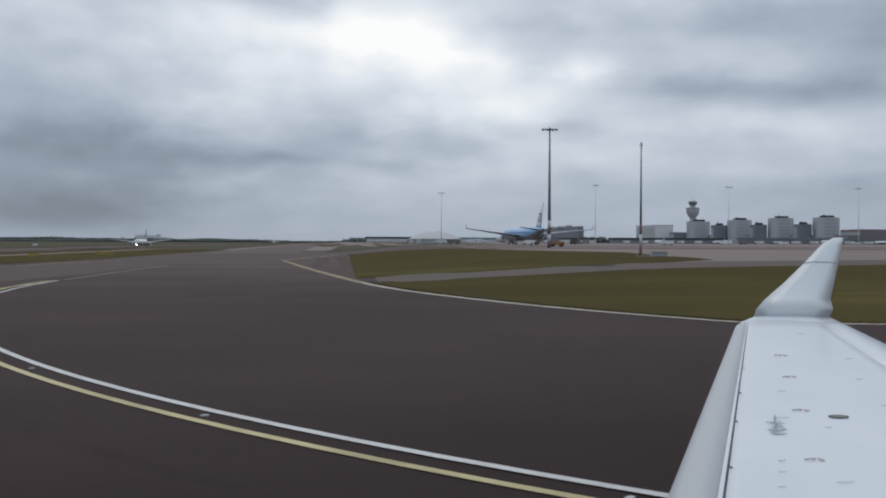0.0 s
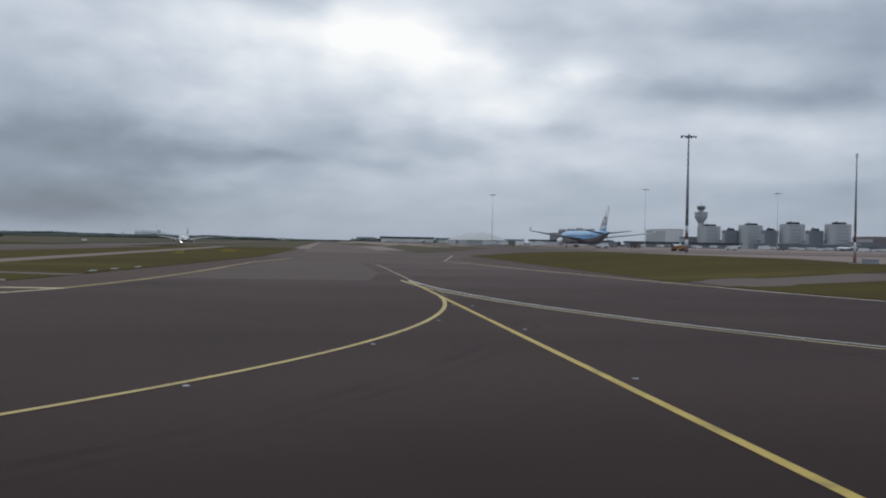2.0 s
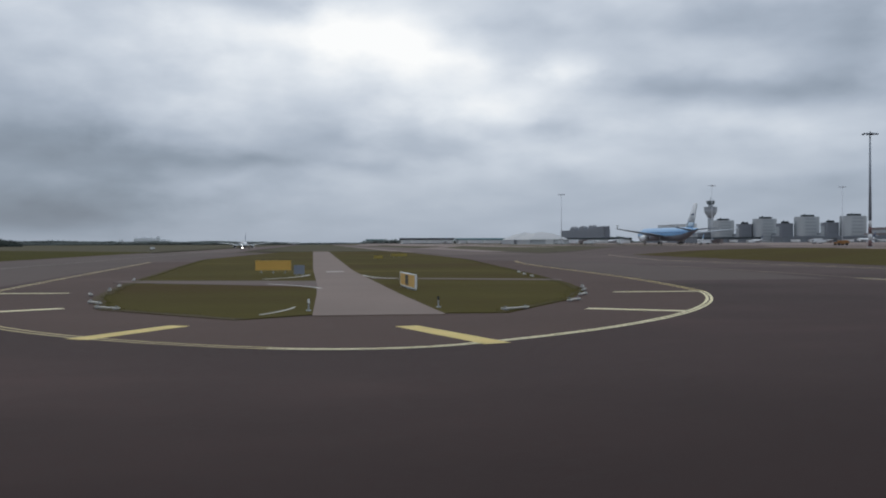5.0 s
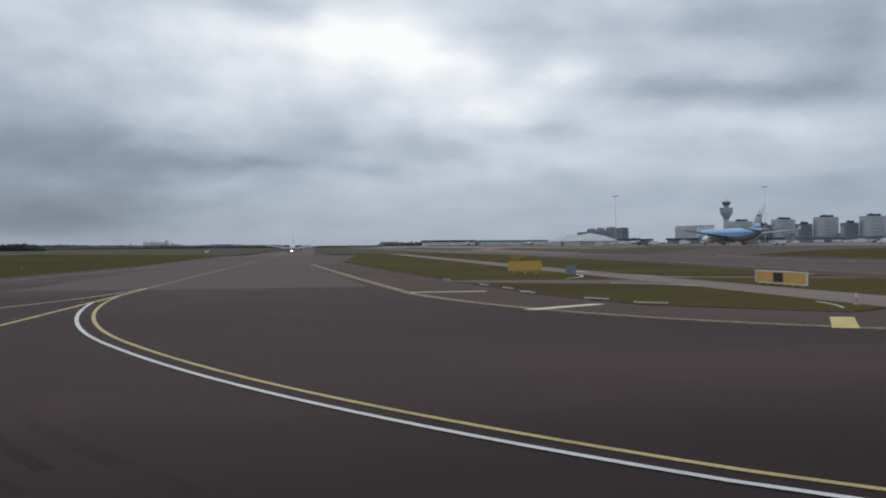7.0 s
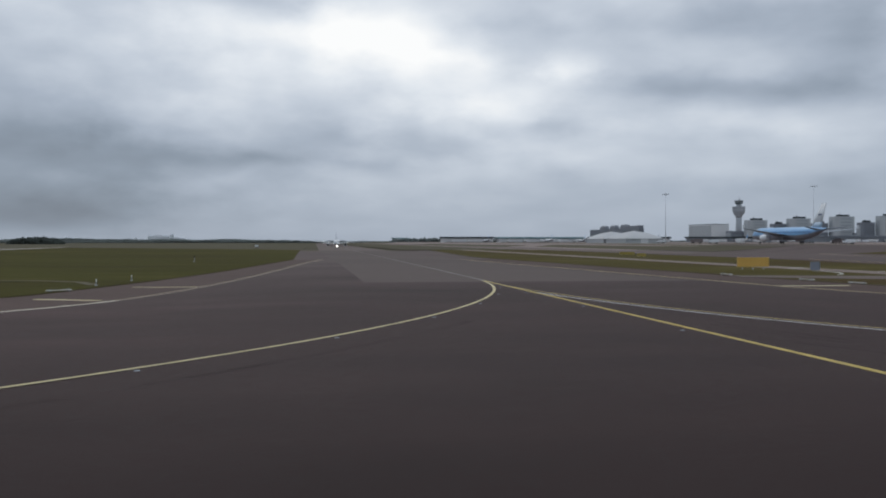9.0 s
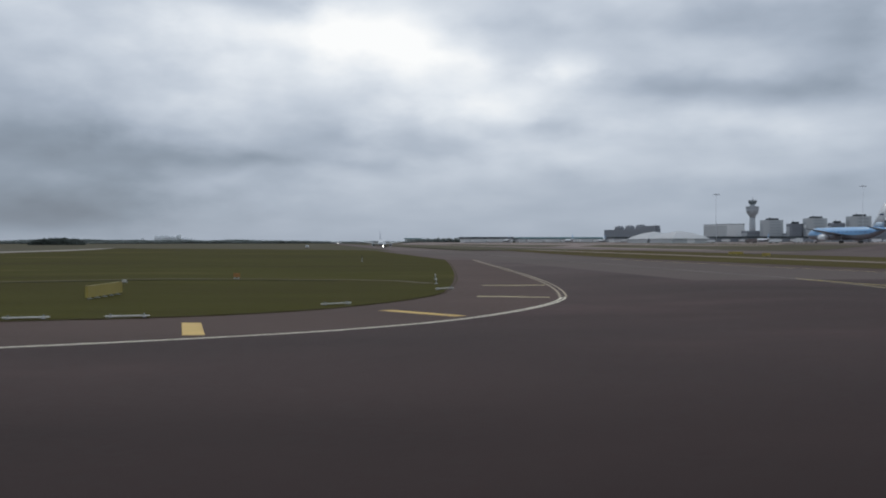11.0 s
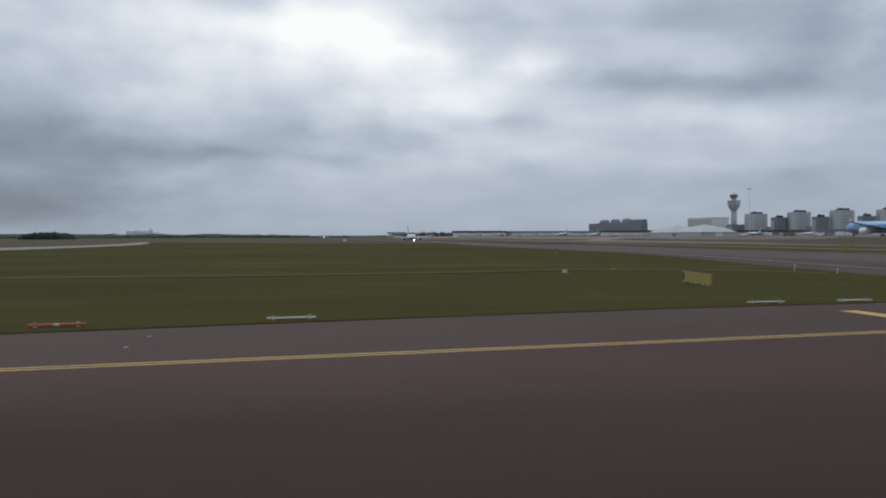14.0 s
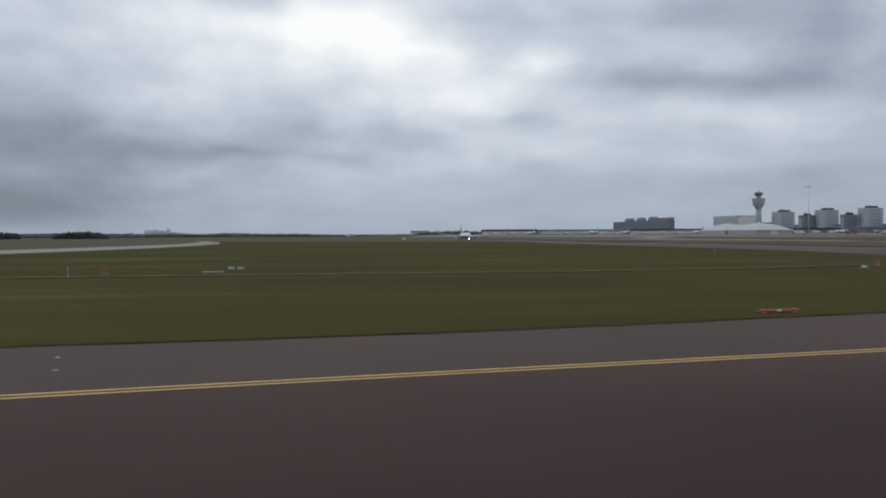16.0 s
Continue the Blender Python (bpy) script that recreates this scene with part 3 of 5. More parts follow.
double_edge(bez(EDGE_1[0], 24), M_ARC)
double_edge(bez(EDGE_1[1], 24) + straight((22, 42.4), (60, 36), 8) + straight((64, 35.6), (190, 32), 8), M_WORN)
double_edge(bez(EDGE_2L[0], 24), M_GOLD)
double_edge(bez(EDGE_2L[1], 24) + TIP_2[1:], M_PALE_YELLOW)
double_edge(bez(EDGE_2R[1], 24), M_EDGE)
double_edge(bez(EDGE_2R[0], 24), M_EDGE)
double_edge(bez(EDGE_3[0], 60), M_TAN)
double_edge(bez(EDGE_3[1], 40), M_WORN)
double_edge(bez(EDGE_3[2], 20) + straight((-258, 22.4), (-440, -12), 10), M_AMBER)
ribbon("taxiway_centre_line", straight((-24.8, 4), (-24.8, 92)), 0.27, M_YELLOW, "solid golden yellow taxiway centre line")
ribbon("taxiway_centre_line", straight((-125.0, 4), (-125.0, 90)), 0.29, M_YELLOW, "solid golden yellow taxiway centre line")
ribbon("runway_centre_line", straight((-125.0, 90), (-125.0, 900)), 0.4, M_FADED, "faint worn centre line running to the horizon", 0.034)
ribbon("rubbed_centre_line", straight((-25.9, 97), (-25.9, 230)), 1.3, M_TAR, "dark strip where a centre line was rubbed out", 0.015)
ARC_1 = bez(((-24.6, 92), (-24.1, 63.4), (-16.2, 32.8), (4.8, 13.6)), 40) + straight((7.2, 11.9), (26, 2.5), 6)
ARC_1L = bez(((-24.8, 74), (-24.2, 54.6), (-28.4, 35.8), (-39.1, 20.5)), 30) + straight((-40.8, 18.6), (-54.0, 2.5), 6)
ARC_2 = chain((((-125.1, 84), (-125.0, 72.0), (-122.9, 53.0), (-117.7, 40.0)), ((-117.7, 40.0), (-114.6, 32.4), (-110.2, 23.0), (-103.2, 14.9))), 24) + straight((-101.2, 12.9), (-84, 0), 6)
ARC_2L = bez(((-125.1, 91.6), (-126.1, 62.8), (-137.3, 33.8), (-158.8, 14.5)), 40) + straight((-161.5, 12.6), (-182, 2), 6)
ribbon("lead_in_line", straight((-24.5, 152), (-24.5, 94), 10), 0.24, M_TAN, "worn end of a white lead-in line", 0.024)
ribbon("lead_in_line", ARC_1, 0.24, M_WHITE_LINE, "curved white lead-in line beside a yellow one", 0.024)
ribbon("lead_in_line", shifted(ARC_1, -0.85), 0.24, M_ARC, "curved yellow lead-in line beside a white one", 0.020)
ribbon("lead_in_line", ARC_1L, 0.24, M_GOLD, "curved golden yellow lead-in line", 0.016)
ribbon("lead_in_line", ARC_2, 0.2, M_GOLD, "curved yellow lead-in line beside a white one", 0.016)
ribbon("lead_in_line", [p for p in shifted(ARC_2, -0.82) if p.y < 69], 0.2, M_WHITE_LINE, "curved white lead-in line beside a yellow one", 0.024)
ribbon("lead_in_line", ARC_2L, 0.22, M_ARC, "curved pale yellow lead-in line", 0.020)
for a, b, w, mat in (((-64.0, 52.6), (-59.5, 49.8), 0.95, M_PALE_YELLOW), ((-57.1, 69.7), (-50.3, 69.6), 0.85, M_PALE_YELLOW), ((-74.9, 42.9), (-72.3, 34.9), 1.1, M_STRIPE),
                     ((-102.8, 75.9), (-96.9, 75.7), 0.85, M_PALE_YELLOW), ((-98.3, 53.7), (-93.0, 57.8), 0.95, M_PALE_YELLOW), ((-87.9, 38.9), (-84.8, 44.7), 1.1, M_STRIPE),
                     ((-189.3, 43.0), (-189.5, 34.4), 0.95, M_STRIPE_ORANGE), ((-177.4, 48.1), (-176.4, 40.6), 0.9, M_STRIPE_ORANGE),
                     ((-167.5, 57.0), (-163.8, 51.8), 0.95, M_STRIPE_ORANGE), ((-159.8, 70.5), (-154.9, 68.4), 0.75, M_ARC), ((-156.4, 88.0), (-150.8, 87.0), 0.75, M_ARC)):
    ribbon("shoulder_stripe", straight(a, b, 6), w, mat, "short broad yellow stripe across the taxiway shoulder", 0.018)
ribbon("hold_tick", straight((-9.2, 191), (1.5, 262), 6), 0.35, M_TAN, "faint pale line on the far taxiway", 0.034)


for pts in (((-73.5, 110), (-73.3, 105), (-72.4, 101.6), (-70.8, 99.3)), ((-79.5, 113), (-80.0, 107), (-81.4, 103), (-84.0, 100.3)), ((-83.0, 88.0), (-80.2, 84.4), (-78.9, 81.5), (-78.4, 78.6))):
    ribbon("kerb_line", bez(pts, 10), 0.3, M_KERB, "short curved white kerb line at the road corner", 0.075)
ribbon("road_patch", straight((-77.4, 124.5), (-75.2, 124.5), 3), 1.6, M_KERB, "pale painted patch on the service road", 0.075)
ribbon("kerb_line", bez(((-80.0, 56.0), (-80.2, 54.0), (-80.8, 52.0), (-81.6, 50.2)), 8), 0.14, M_KERB, "short curved white kerb line at the road corner", 0.075)

# lighter shoulders between the edge lines and the turf
def shoulder(a, b, rows=3):
    setting("taxiway_shoulder", fill(a, b, rows, 0.006), M_SHOULDER, "lighter brown asphalt shoulder beside the edge lines", "shoulder")


shoulder(chain(EDGE_3, 60), chain(GRASS_3, 60), 10)
shoulder(line_to((-253.2, 23.4), (-440, -12), n=20), line_to((-256.2, 34.2), (-300, 27), (-440, 2), n=20))
shoulder(TIP_2, line_to((-68.9, 50.1), (-72.5, 49.9), (-79.0, 49.4), (-82.5, 47.5), n=8))
edge_2 = line_to(*[(p.x, p.y) for p in reversed(chain(EDGE_2L, 24))], n=48)
shoulder(edge_2, line_to(*[(p.x, p.y) for p in east_edge if p.y < 215], n=48))
edge_2 = line_to(*[(p.x, p.y) for p in reversed(chain(EDGE_2R, 24))], n=48)
shoulder(edge_2, line_to(*[(p.x, p.y) for p in west_edge if p.y < 215], n=48))


shoulder(line_to((2.2, 88), (-0.6, 115), (-4.0, 145), (-9.0, 188), n=24), line_to((2.6, 95), (3.0, 120), (3.4, 160), (4.0, 240), n=24))

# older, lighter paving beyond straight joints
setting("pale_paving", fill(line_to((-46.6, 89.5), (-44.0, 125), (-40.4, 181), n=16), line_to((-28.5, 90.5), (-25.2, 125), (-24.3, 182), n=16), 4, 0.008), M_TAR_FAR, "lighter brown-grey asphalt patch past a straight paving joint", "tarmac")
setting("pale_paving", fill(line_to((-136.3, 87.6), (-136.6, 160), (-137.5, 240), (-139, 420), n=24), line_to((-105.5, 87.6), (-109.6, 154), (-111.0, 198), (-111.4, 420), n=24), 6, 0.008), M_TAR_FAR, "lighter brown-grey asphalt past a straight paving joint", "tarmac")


# brown bare verges where the turf meets the asphalt
def verge(pts, width, label="uneven strip of bare brown soil along the turf"):
    rng = random.Random(len(pts))
    a = shifted(pts, 0.25)
    b = [p.lerp(q, 0.35 + 0.65 * rng.random()) for p, q in zip(pts, shifted(pts, -width))]
    setting("soil_verge", fill(a, b, 1, 0.052), M_SOIL, label, "verge")


verge(list(reversed(line_to(*[(p.x, p.y) for p in field], n=260)))[::-1], -0.45)
verge(line_to(*[(p.x, p.y) for p in east_edge[:18]], n=110), -0.7)
verge(line_to(*[(p.x, p.y) for p in west_edge[:18]], n=110), 0.7)
verge(line_to(*[(p.x, p.y) for p in lawn_a], n=120), -0.7)


# ---------------------------------------------------------------- rubber left by tyres, and the lane's painted reflection falloff
def rubber():
    m = bpy.data.materials.new("tyre_rubber_on_asphalt")
    m.use_nodes = True
    n = Nodes(m.node_tree)
    co = n.add("ShaderNodeTexCoord").outputs["Object"]
    f = n.ramp(n.noise(co, 0.22, 5, 0.6), [(0.40, (0.0,) * 3), (0.66, (0.14,) * 3)])
    p = n.add("ShaderNodeBsdfPrincipled", inputs={"Base Color": (0.014, 0.010, 0.0103, 1), "Roughness": 0.75, "Specular IOR Level": 0.06})
    t = n.add("ShaderNodeBsdfTransparent")
    mx = n.add("ShaderNodeMixShader", inputs={0: f, 1: t.outputs[0], 2: p.outputs[0]})
    n.add("ShaderNodeOutputMaterial", inputs={0: mx.outputs[0]})
    return m


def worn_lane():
    """Darker lane colour for the weaker sky reflection, strongest along the middle and fading to both sides."""
    m = bpy.data.materials.new("painted_reflection_falloff")
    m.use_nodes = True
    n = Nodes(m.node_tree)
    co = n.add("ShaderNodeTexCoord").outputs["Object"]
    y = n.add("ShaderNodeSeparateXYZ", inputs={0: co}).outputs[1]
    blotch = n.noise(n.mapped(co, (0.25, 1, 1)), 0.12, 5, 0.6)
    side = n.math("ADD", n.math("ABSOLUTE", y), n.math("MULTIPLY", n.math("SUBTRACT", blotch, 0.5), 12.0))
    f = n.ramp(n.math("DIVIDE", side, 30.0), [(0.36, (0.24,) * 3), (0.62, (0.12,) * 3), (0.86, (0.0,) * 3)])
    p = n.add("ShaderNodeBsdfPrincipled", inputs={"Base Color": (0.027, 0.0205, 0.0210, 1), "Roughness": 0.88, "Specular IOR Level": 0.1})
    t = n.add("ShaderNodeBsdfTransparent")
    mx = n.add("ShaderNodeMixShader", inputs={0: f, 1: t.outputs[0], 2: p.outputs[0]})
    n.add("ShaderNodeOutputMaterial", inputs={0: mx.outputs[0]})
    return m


setting("worn_lane", grid_sheet(span(-440, -20, 60) + [-5, 60, 200], span(-30, 30, 15), 0.0045), worn_lane(), "asphalt lane darkened by a painted falloff of sky reflection", "tarmac")
M_RUBBER = rubber()
MARKS = [bez(c, 24) for c in (((-123.6, 42.0), (-122.3, 33.2), (-119.2, 24.5), (-114.5, 16.9)), ((-122.8, 41.9), (-121.3, 32.2), (-117.6, 22.9), (-111.8, 15.0)),
                              ((-124.6, 37.5), (-122.6, 29.5), (-118.8, 20.5), (-114.4, 15.3)))]
MARKS += [[p for p in shifted(line, off) if p.y < 46] for line, off in ((ARC_1L, 4.2), (ARC_1L, 5.1), (ARC_2L, 2.7), (ARC_1, -3.6))]
for k, line in enumerate(MARKS):
    ribbon("tyre_mark", line, 0.34 + 0.1 * (k % 2), M_RUBBER, "dark tyre mark curving across the asphalt", 0.006)


# ---------------------------------------------------------------- the carrying aircraft's wing, where it stands at the start
def lead(y):
    return 1.93 + 0.508 * (y - 5.72)


def trail(y):
    return 6.62 - 0.148 * (12.42 - y)


def top(y):
    return 2.1 + 0.0875 * (y - 5.6)


def section(y, shape):
    c = trail(y) - lead(y)
    return [(lead(y) + u * c, y, top(y) + (v - 0.052) * c) for u, v in shape]


def build_wing():
    wing = thing("aircraft_wing", pose(0, 0, 0), "white airliner wing with grey slat and upturned winglet, beside the taxiway", "wing")
    ys = [1.6, 3.4, 5.2, 7, 8.8, 10.4, 11.6, 12.0]
    main = [(0.122, 0.0465), (0.15, 0.049), (0.24, 0.052), (0.36, 0.052), (0.5, 0.0495), (0.7, 0.041), (0.76, 0.0375), (0.76, -0.006), (0.5, -0.042), (0.3, -0.05), (0.122, -0.041)]
    part("wing_box", loft([section(y, main) for y in ys]), M_WING, wing, "white painted upper skin", True)
    nose = [(0.116, 0.0455), (0.07, 0.037), (0.03, 0.022), (0.006, 0.006), (0.0, -0.006), (0.01, -0.02), (0.04, -0.032), (0.116, -0.040), (0.114, 0.0)]
    part("slat", loft([section(y, nose) for y in ys]), M_SLAT, wing, "dull grey metal leading-edge slat", True)
    seal = [(0.1215, 0.046), (0.1165, 0.045), (0.1165, 0.01), (0.1215, 0.01)]
    part("slat_gap", loft([section(y, seal) for y in ys[:-1]]), M_SEAL, wing, "dark gap behind the slat")
    flap = [(0.765, 0.037), (0.86, 0.0325), (1.0, 0.026), (0.86, 0.008), (0.765, -0.005)]
    part("flap", loft([section(y, flap) for y in (1.6, 4, 6.4, 8.7)]), M_WING, wing, "", True)
    part("aileron", loft([section(y, flap) for y in (8.75, 10, 11.2, 11.985)]), M_WING, wing, "", True)
    # blended winglet
    def tip_ring(f, puff=1.0):
        y = 12.15 + 0.25 * smooth(f / 0.25) + 1.0 * f
        z = top(12.15) + 0.03 + 1.03 * f ** 1.2
        xa, xb = 5.34 + 1.75 * f ** 0.95, 6.58 + 0.06 * smooth(f / 0.12) + 0.69 * max(0, f - 0.12) / 0.88
        if f == 1.0:
            xa += 0.08
        xa, xb = xa - 0.01 * (puff > 1), xb + 0.01 * (puff > 1)
        t = 0.05 * (1 - 0.6 * f) * puff
        return [(xa, y, z), (xa + 0.25 * (xb - xa), y + t, z - t * 0.4), (xa + 0.7 * (xb - xa), y + t * 0.6, z - t * 0.2), (xb, y, z), (xa + 0.7 * (xb - xa), y - t * 0.6, z + t * 0.2), (xa + 0.25 * (xb - xa), y - t, z + t * 0.4)]

    # raked tip that carries the winglet
    outer = [(0.0, -0.006), (0.03, 0.022), (0.12, 0.0455), (0.25, 0.052), (0.5, 0.0495), (0.76, 0.0375), (1.0, 0.026), (0.76, -0.004), (0.4, -0.045), (0.1, -0.038)]

    def tip_section(y, u0, drop):
        return [(p[0], p[1], p[2] - drop) for p in section(y, [(u0 + (1 - u0) * u, v) for u, v in outer])]

    part("wing_tip", loft([tip_section(12.005, 0.0, 0.0), tip_section(12.2, 0.03, 0.0), tip_section(12.6, 0.17, 0.0), tip_section(12.86, 0.27, 0.005), tip_section(12.93, 0.32, 0.03)]), M_WING, wing, "white raked wing tip", True)
    base = [(x, y + 0.12, z - 0.16) for x, y, z in tip_ring(0.12)]
    rings = [base] + [tip_ring(f) for f in (0.12, 0.25, 0.45, 0.7, 0.92, 1.0)]
    winglet = part("winglet", loft(rings), M_WING, wing, "white upturned winglet with a thin seam", True)
    part("seam", loft([tip_ring(0.70, 1.12), tip_ring(0.712, 1.12)]), M_SOOT, winglet, "thin grey seam")
    # highlight along the slat's rear edge, made as a thin white strip
    glint = [(0.1165, 0.0462), (0.108, 0.0452), (0.108, 0.043), (0.1165, 0.044)]
    part("slat_lip", loft([section(y, glint) for y in ys]), M_WING, wing, "white strip painted as the highlight on the slat edge")
    # marks on the skin
    def disc(name, x, y, rx, ry, mat, label, n=14, turn=0.0):
        bm = bmesh.new()
        vs = []
        for i in range(n):
            a = 2 * math.pi * i / n
            px, py = rx * math.cos(a), ry * math.sin(a)
            u, v = x + px * math.cos(turn) - py * math.sin(turn), y + px * math.sin(turn) + py * math.cos(turn)
            vs.append((u, v, top(v) + 0.012 + skin(u, v)))
        bm.faces.new([bm.verts.new(p) for p in vs])
        bmesh.ops.recalc_face_normals(bm, faces=bm.faces)
        r = bmesh.ops.extrude_face_region(bm, geom=list(bm.faces))
        for g in r["geom"]:
            if isinstance(g, bmesh.types.BMVert):
                g.co.z -= 0.006
        return part(name, bm, mat, wing, label)

    def skin(u, v):
        c = trail(v) - lead(v)
        f = (u - lead(v)) / c
        prof = [(0.1, 0.044), (0.15, 0.049), (0.24, 0.052), (0.36, 0.052), (0.5, 0.0495), (0.7, 0.041), (1.0, 0.026)]
        for (a, p), (b, q) in zip(prof, prof[1:]):
            if a <= f <= b:
                return (p + (q - p) * (f - a) / (b - a) - 0.052) * c
        return 0.0

    disc("fuel_cap", 4.04, 7.44, 0.085, 0.042, M_CAP, "dark oval fuel filler cap")
    for x, y in ((3.28, 6.38), (3.82, 7.66), (4.30, 8.85), (4.68, 9.83)):
        disc("stencil_mark", x, y, 0.03, 0.02, M_DECAL, "small faded red stencil", 3, 0.4)
        disc("stencil_mark", x + 0.05, y - 0.02, 0.014, 0.03, M_DECAL, "small faded red stencil", 4, 0.5)
        disc("stencil_mark", x - 0.05, y - 0.01, 0.024, 0.012, M_SOOT, "small dark stencil", 3)
    rng = random.Random(4)
    for x, y, rx, ry in ((3.50, 7.43, 0.006, 0.09), (3.42, 7.25, 0.010, 0.11), (3.34, 7.07, 0.018, 0.08)):
        disc("oil_smear", x, y, rx, ry, M_SOOT, "dark oil smear along the skin", 8, -0.44)
    for i in range(12):
        y = 7.16 + rng.gauss(0, 0.09)
        disc("oil_smear", 3.38 + 0.475 * (y - 7.16) + rng.gauss(0, 0.02), y, rng.uniform(0.03, 0.07), rng.uniform(0.004, 0.010), M_SMEAR, "", 6, rng.uniform(-0.2, 0.2))
    for i in range(12):
        v = rng.uniform(5.8, 11.4)
        disc("dirt_streak", lead(v) + (trail(v) - lead(v)) * rng.uniform(0.2, 0.68), v, rng.uniform(0.02, 0.06), rng.uniform(0.002, 0.004), M_GRIME, "", 6, rng.uniform(-0.25, 0.35))
    for y in (6.3, 7.4, 8.3, 9.3):
        disc("slat_track_cover", lead(y) + 0.125 * (trail(y) - lead(y)), y, 0.008, 0.02, M_SEAL, "", 8)
    # main gear leg that carries it, inboard
    leg = part("gear_leg", rod(0.12, 0.16, 1.55, pose(3.6, 2.4, 0.45)), M_STEEL, wing)
    for dx in (-0.28, 0.28):
        bm = rod(0.48, 0.48, 0.3, pose(3.6 + dx, 2.25, 0.48, -90, 0, 0), 24)
        bmesh.ops.bevel(bm, geom=[e for e in bm.edges if len(e.link_faces) == 2 and any(len(f.verts) > 4 for f in e.link_faces)], offset=0.07, segments=2, affect="EDGES")
        part("tyre", bm, M_TYRE, wing, "", True)


build_wing()


# ---------------------------------------------------------------- masts
def light_mast(x, y, height, banded=0.0, head=1.6, foot=0.42, label="tall grey floodlight mast on the apron", paint=None):
    m = thing("light_mast", pose(x, y, rise(x, y)), label, "light mast", "apron masts")
    paint = paint or M_MAST
    if banded:
        n = max(3, round(banded / 1.5))
        for i in range(n):
            a, b = banded * i / n, banded * (i + 1) / n
            ra, rb = foot * (1 - 0.62 * a / height), foot * (1 - 0.62 * b / height)
            part("pole_band", rod(ra, rb, b - a, pose(0, 0, a)), M_MAST_WHITE if i % 2 else M_MAST_RED, m, "white painted band" if i % 2 else "red painted band", True)
    part("pole", rod(foot * (1 - 0.62 * banded / height), foot * 0.38, height - banded, pose(0, 0, banded)), paint, m, "", True)
    part("base_plate", box(1.1, 1.1, 0.12), M_STEEL, m)
    if head:
        frame_bm = box(head * 2, 0.22, 0.22, (0, 0, height - 0.4))
        box(0.22, head * 1.2, 0.22, (0, 0, height - 0.4), bm=frame_bm)
        carrier = part("head_frame", frame_bm, paint, m)
        for i in range(6):
            u = -head + head * 2 * (i + 0.5) / 6
            part("floodlight", box(head * 0.26, 0.7, 0.34, (u, (-0.45 if i % 2 else 0.45), height - 0.62), 0.05), M_STEEL, carrier, "boxy floodlight")
        part("top_beacon", rod(0.1, 0.07, 0.45, pose(0, 0, height - 0.2), 8), M_MAST_RED, m)
    else:
        part("top_beacon", rod(0.22, 0.16, 0.5, pose(0, 0, height), 8), M_MAST_WHITE, m)
    return m


light_mast(47.1, 209.6, 26.2, 6.0, 1.7, 0.42, "tall floodlight mast with red and white banded foot")
light_mast(42.6, 132.0, 15.3, 4.6, 0, 0.21, "slim pole with red and white banded foot")
light_mast(61.1, 546.9, 28.8, 0, 1.9, 0.22, "slim pale floodlight mast far across the apron", M_MAST_PALE)
light_mast(147.2, 537.6, 33.6, 0, 1.9, 0.22, "slim pale floodlight mast far across the apron", M_MAST_PALE)
light_mast(220.0, 525.3, 32.6, 0, 1.9, 0.22, "slim pale floodlight mast far across the apron", M_MAST_PALE)
light_mast(291.6, 516.3, 32.0, 0, 1.9, 0.22, "slim pale floodlight mast far across the apron", M_MAST_PALE)
cab = thing("equipment_cabinet", pose(45.6, 133, rise(45.6, 133)), "small grey cabinet beside the banded pole", "cabinet")
part("body", box(2.0, 1.2, 0.55, (0, 0, 0.05), 0.05), M_STEEL, cab)
part("lid", box(2.2, 1.4, 0.08, (0, 0, 0.6), 0.02), M_MAST, cab)
part("plinth", box(3.4, 2.0, 0.06), M_CONC, cab)


# ---------------------------------------------------------------- signs, boards, posts, lights along the taxiway
def guidance_sign(x, y, turn, width, height, label, panels=(), face=None, lift=0.32, back=False):
    s = thing("guidance_sign", pose(x, y, rise(x, y) + 0.05, 0, 0, turn), label, "sign")
    part("panel", box(width - 0.12, 0.11, height - 0.1, (0, 0, lift + 0.05), 0.02), face or M_SIGN, s)
    fr = box(width, 0.15, 0.07, (0, 0, lift))
    box(width, 0.15, 0.07, (0, 0, lift + height - 0.07), bm=fr)
    box(0.08, 0.16, height, (-width / 2 + 0.04, 0, lift), bm=fr)
    box(0.08, 0.16, height, (width / 2 - 0.04, 0, lift), bm=fr)
    part("frame", fr, (face or M_SIGN) if back else M_WHITE, s, "" if back else "pale metal frame")
    for u, w in panels:
        part("black_panel", box(w, 0.06, height * 0.74, (u, 0.035, lift + height * 0.13)), M_BLACK, s, "black panel")
    n = max(2, round(width / 1.5))
    for i in range(n):
        u = -width / 2 + width * (i + 0.5) / n
        part("leg", rod(0.05, 0.05, lift + 0.05, pose(u, 0, 0), 8), M_STEEL, s)
        part("foot", box(0.3, 0.3, 0.03, (u, 0, 0)), M_CONC, s)
    return s


guidance_sign(-83.9, 121.6, 0, 4.3, 1.2, "wide plain orange-yellow sign back in the grass", back=True)
guidance_sign(-80.6, 111.7, 0, 1.2, 1.0, "small grey-blue sign back beside the service road", face=M_SIGN_BLUE, lift=0.15, back=True)
guidance_sign(-71.5, 77.85, 92.8, 8.3, 1.08, "long yellow guidance sign with a black panel and white frame", panels=((0.3, 1.6),), lift=0.12)
guidance_sign(-185.6, 68.6, 83, 7.0, 0.76, "faded yellow sign with black end panel in the grass field", panels=((3.1, 0.6),), face=M_SIGN_OLD, lift=0.1, back=True)
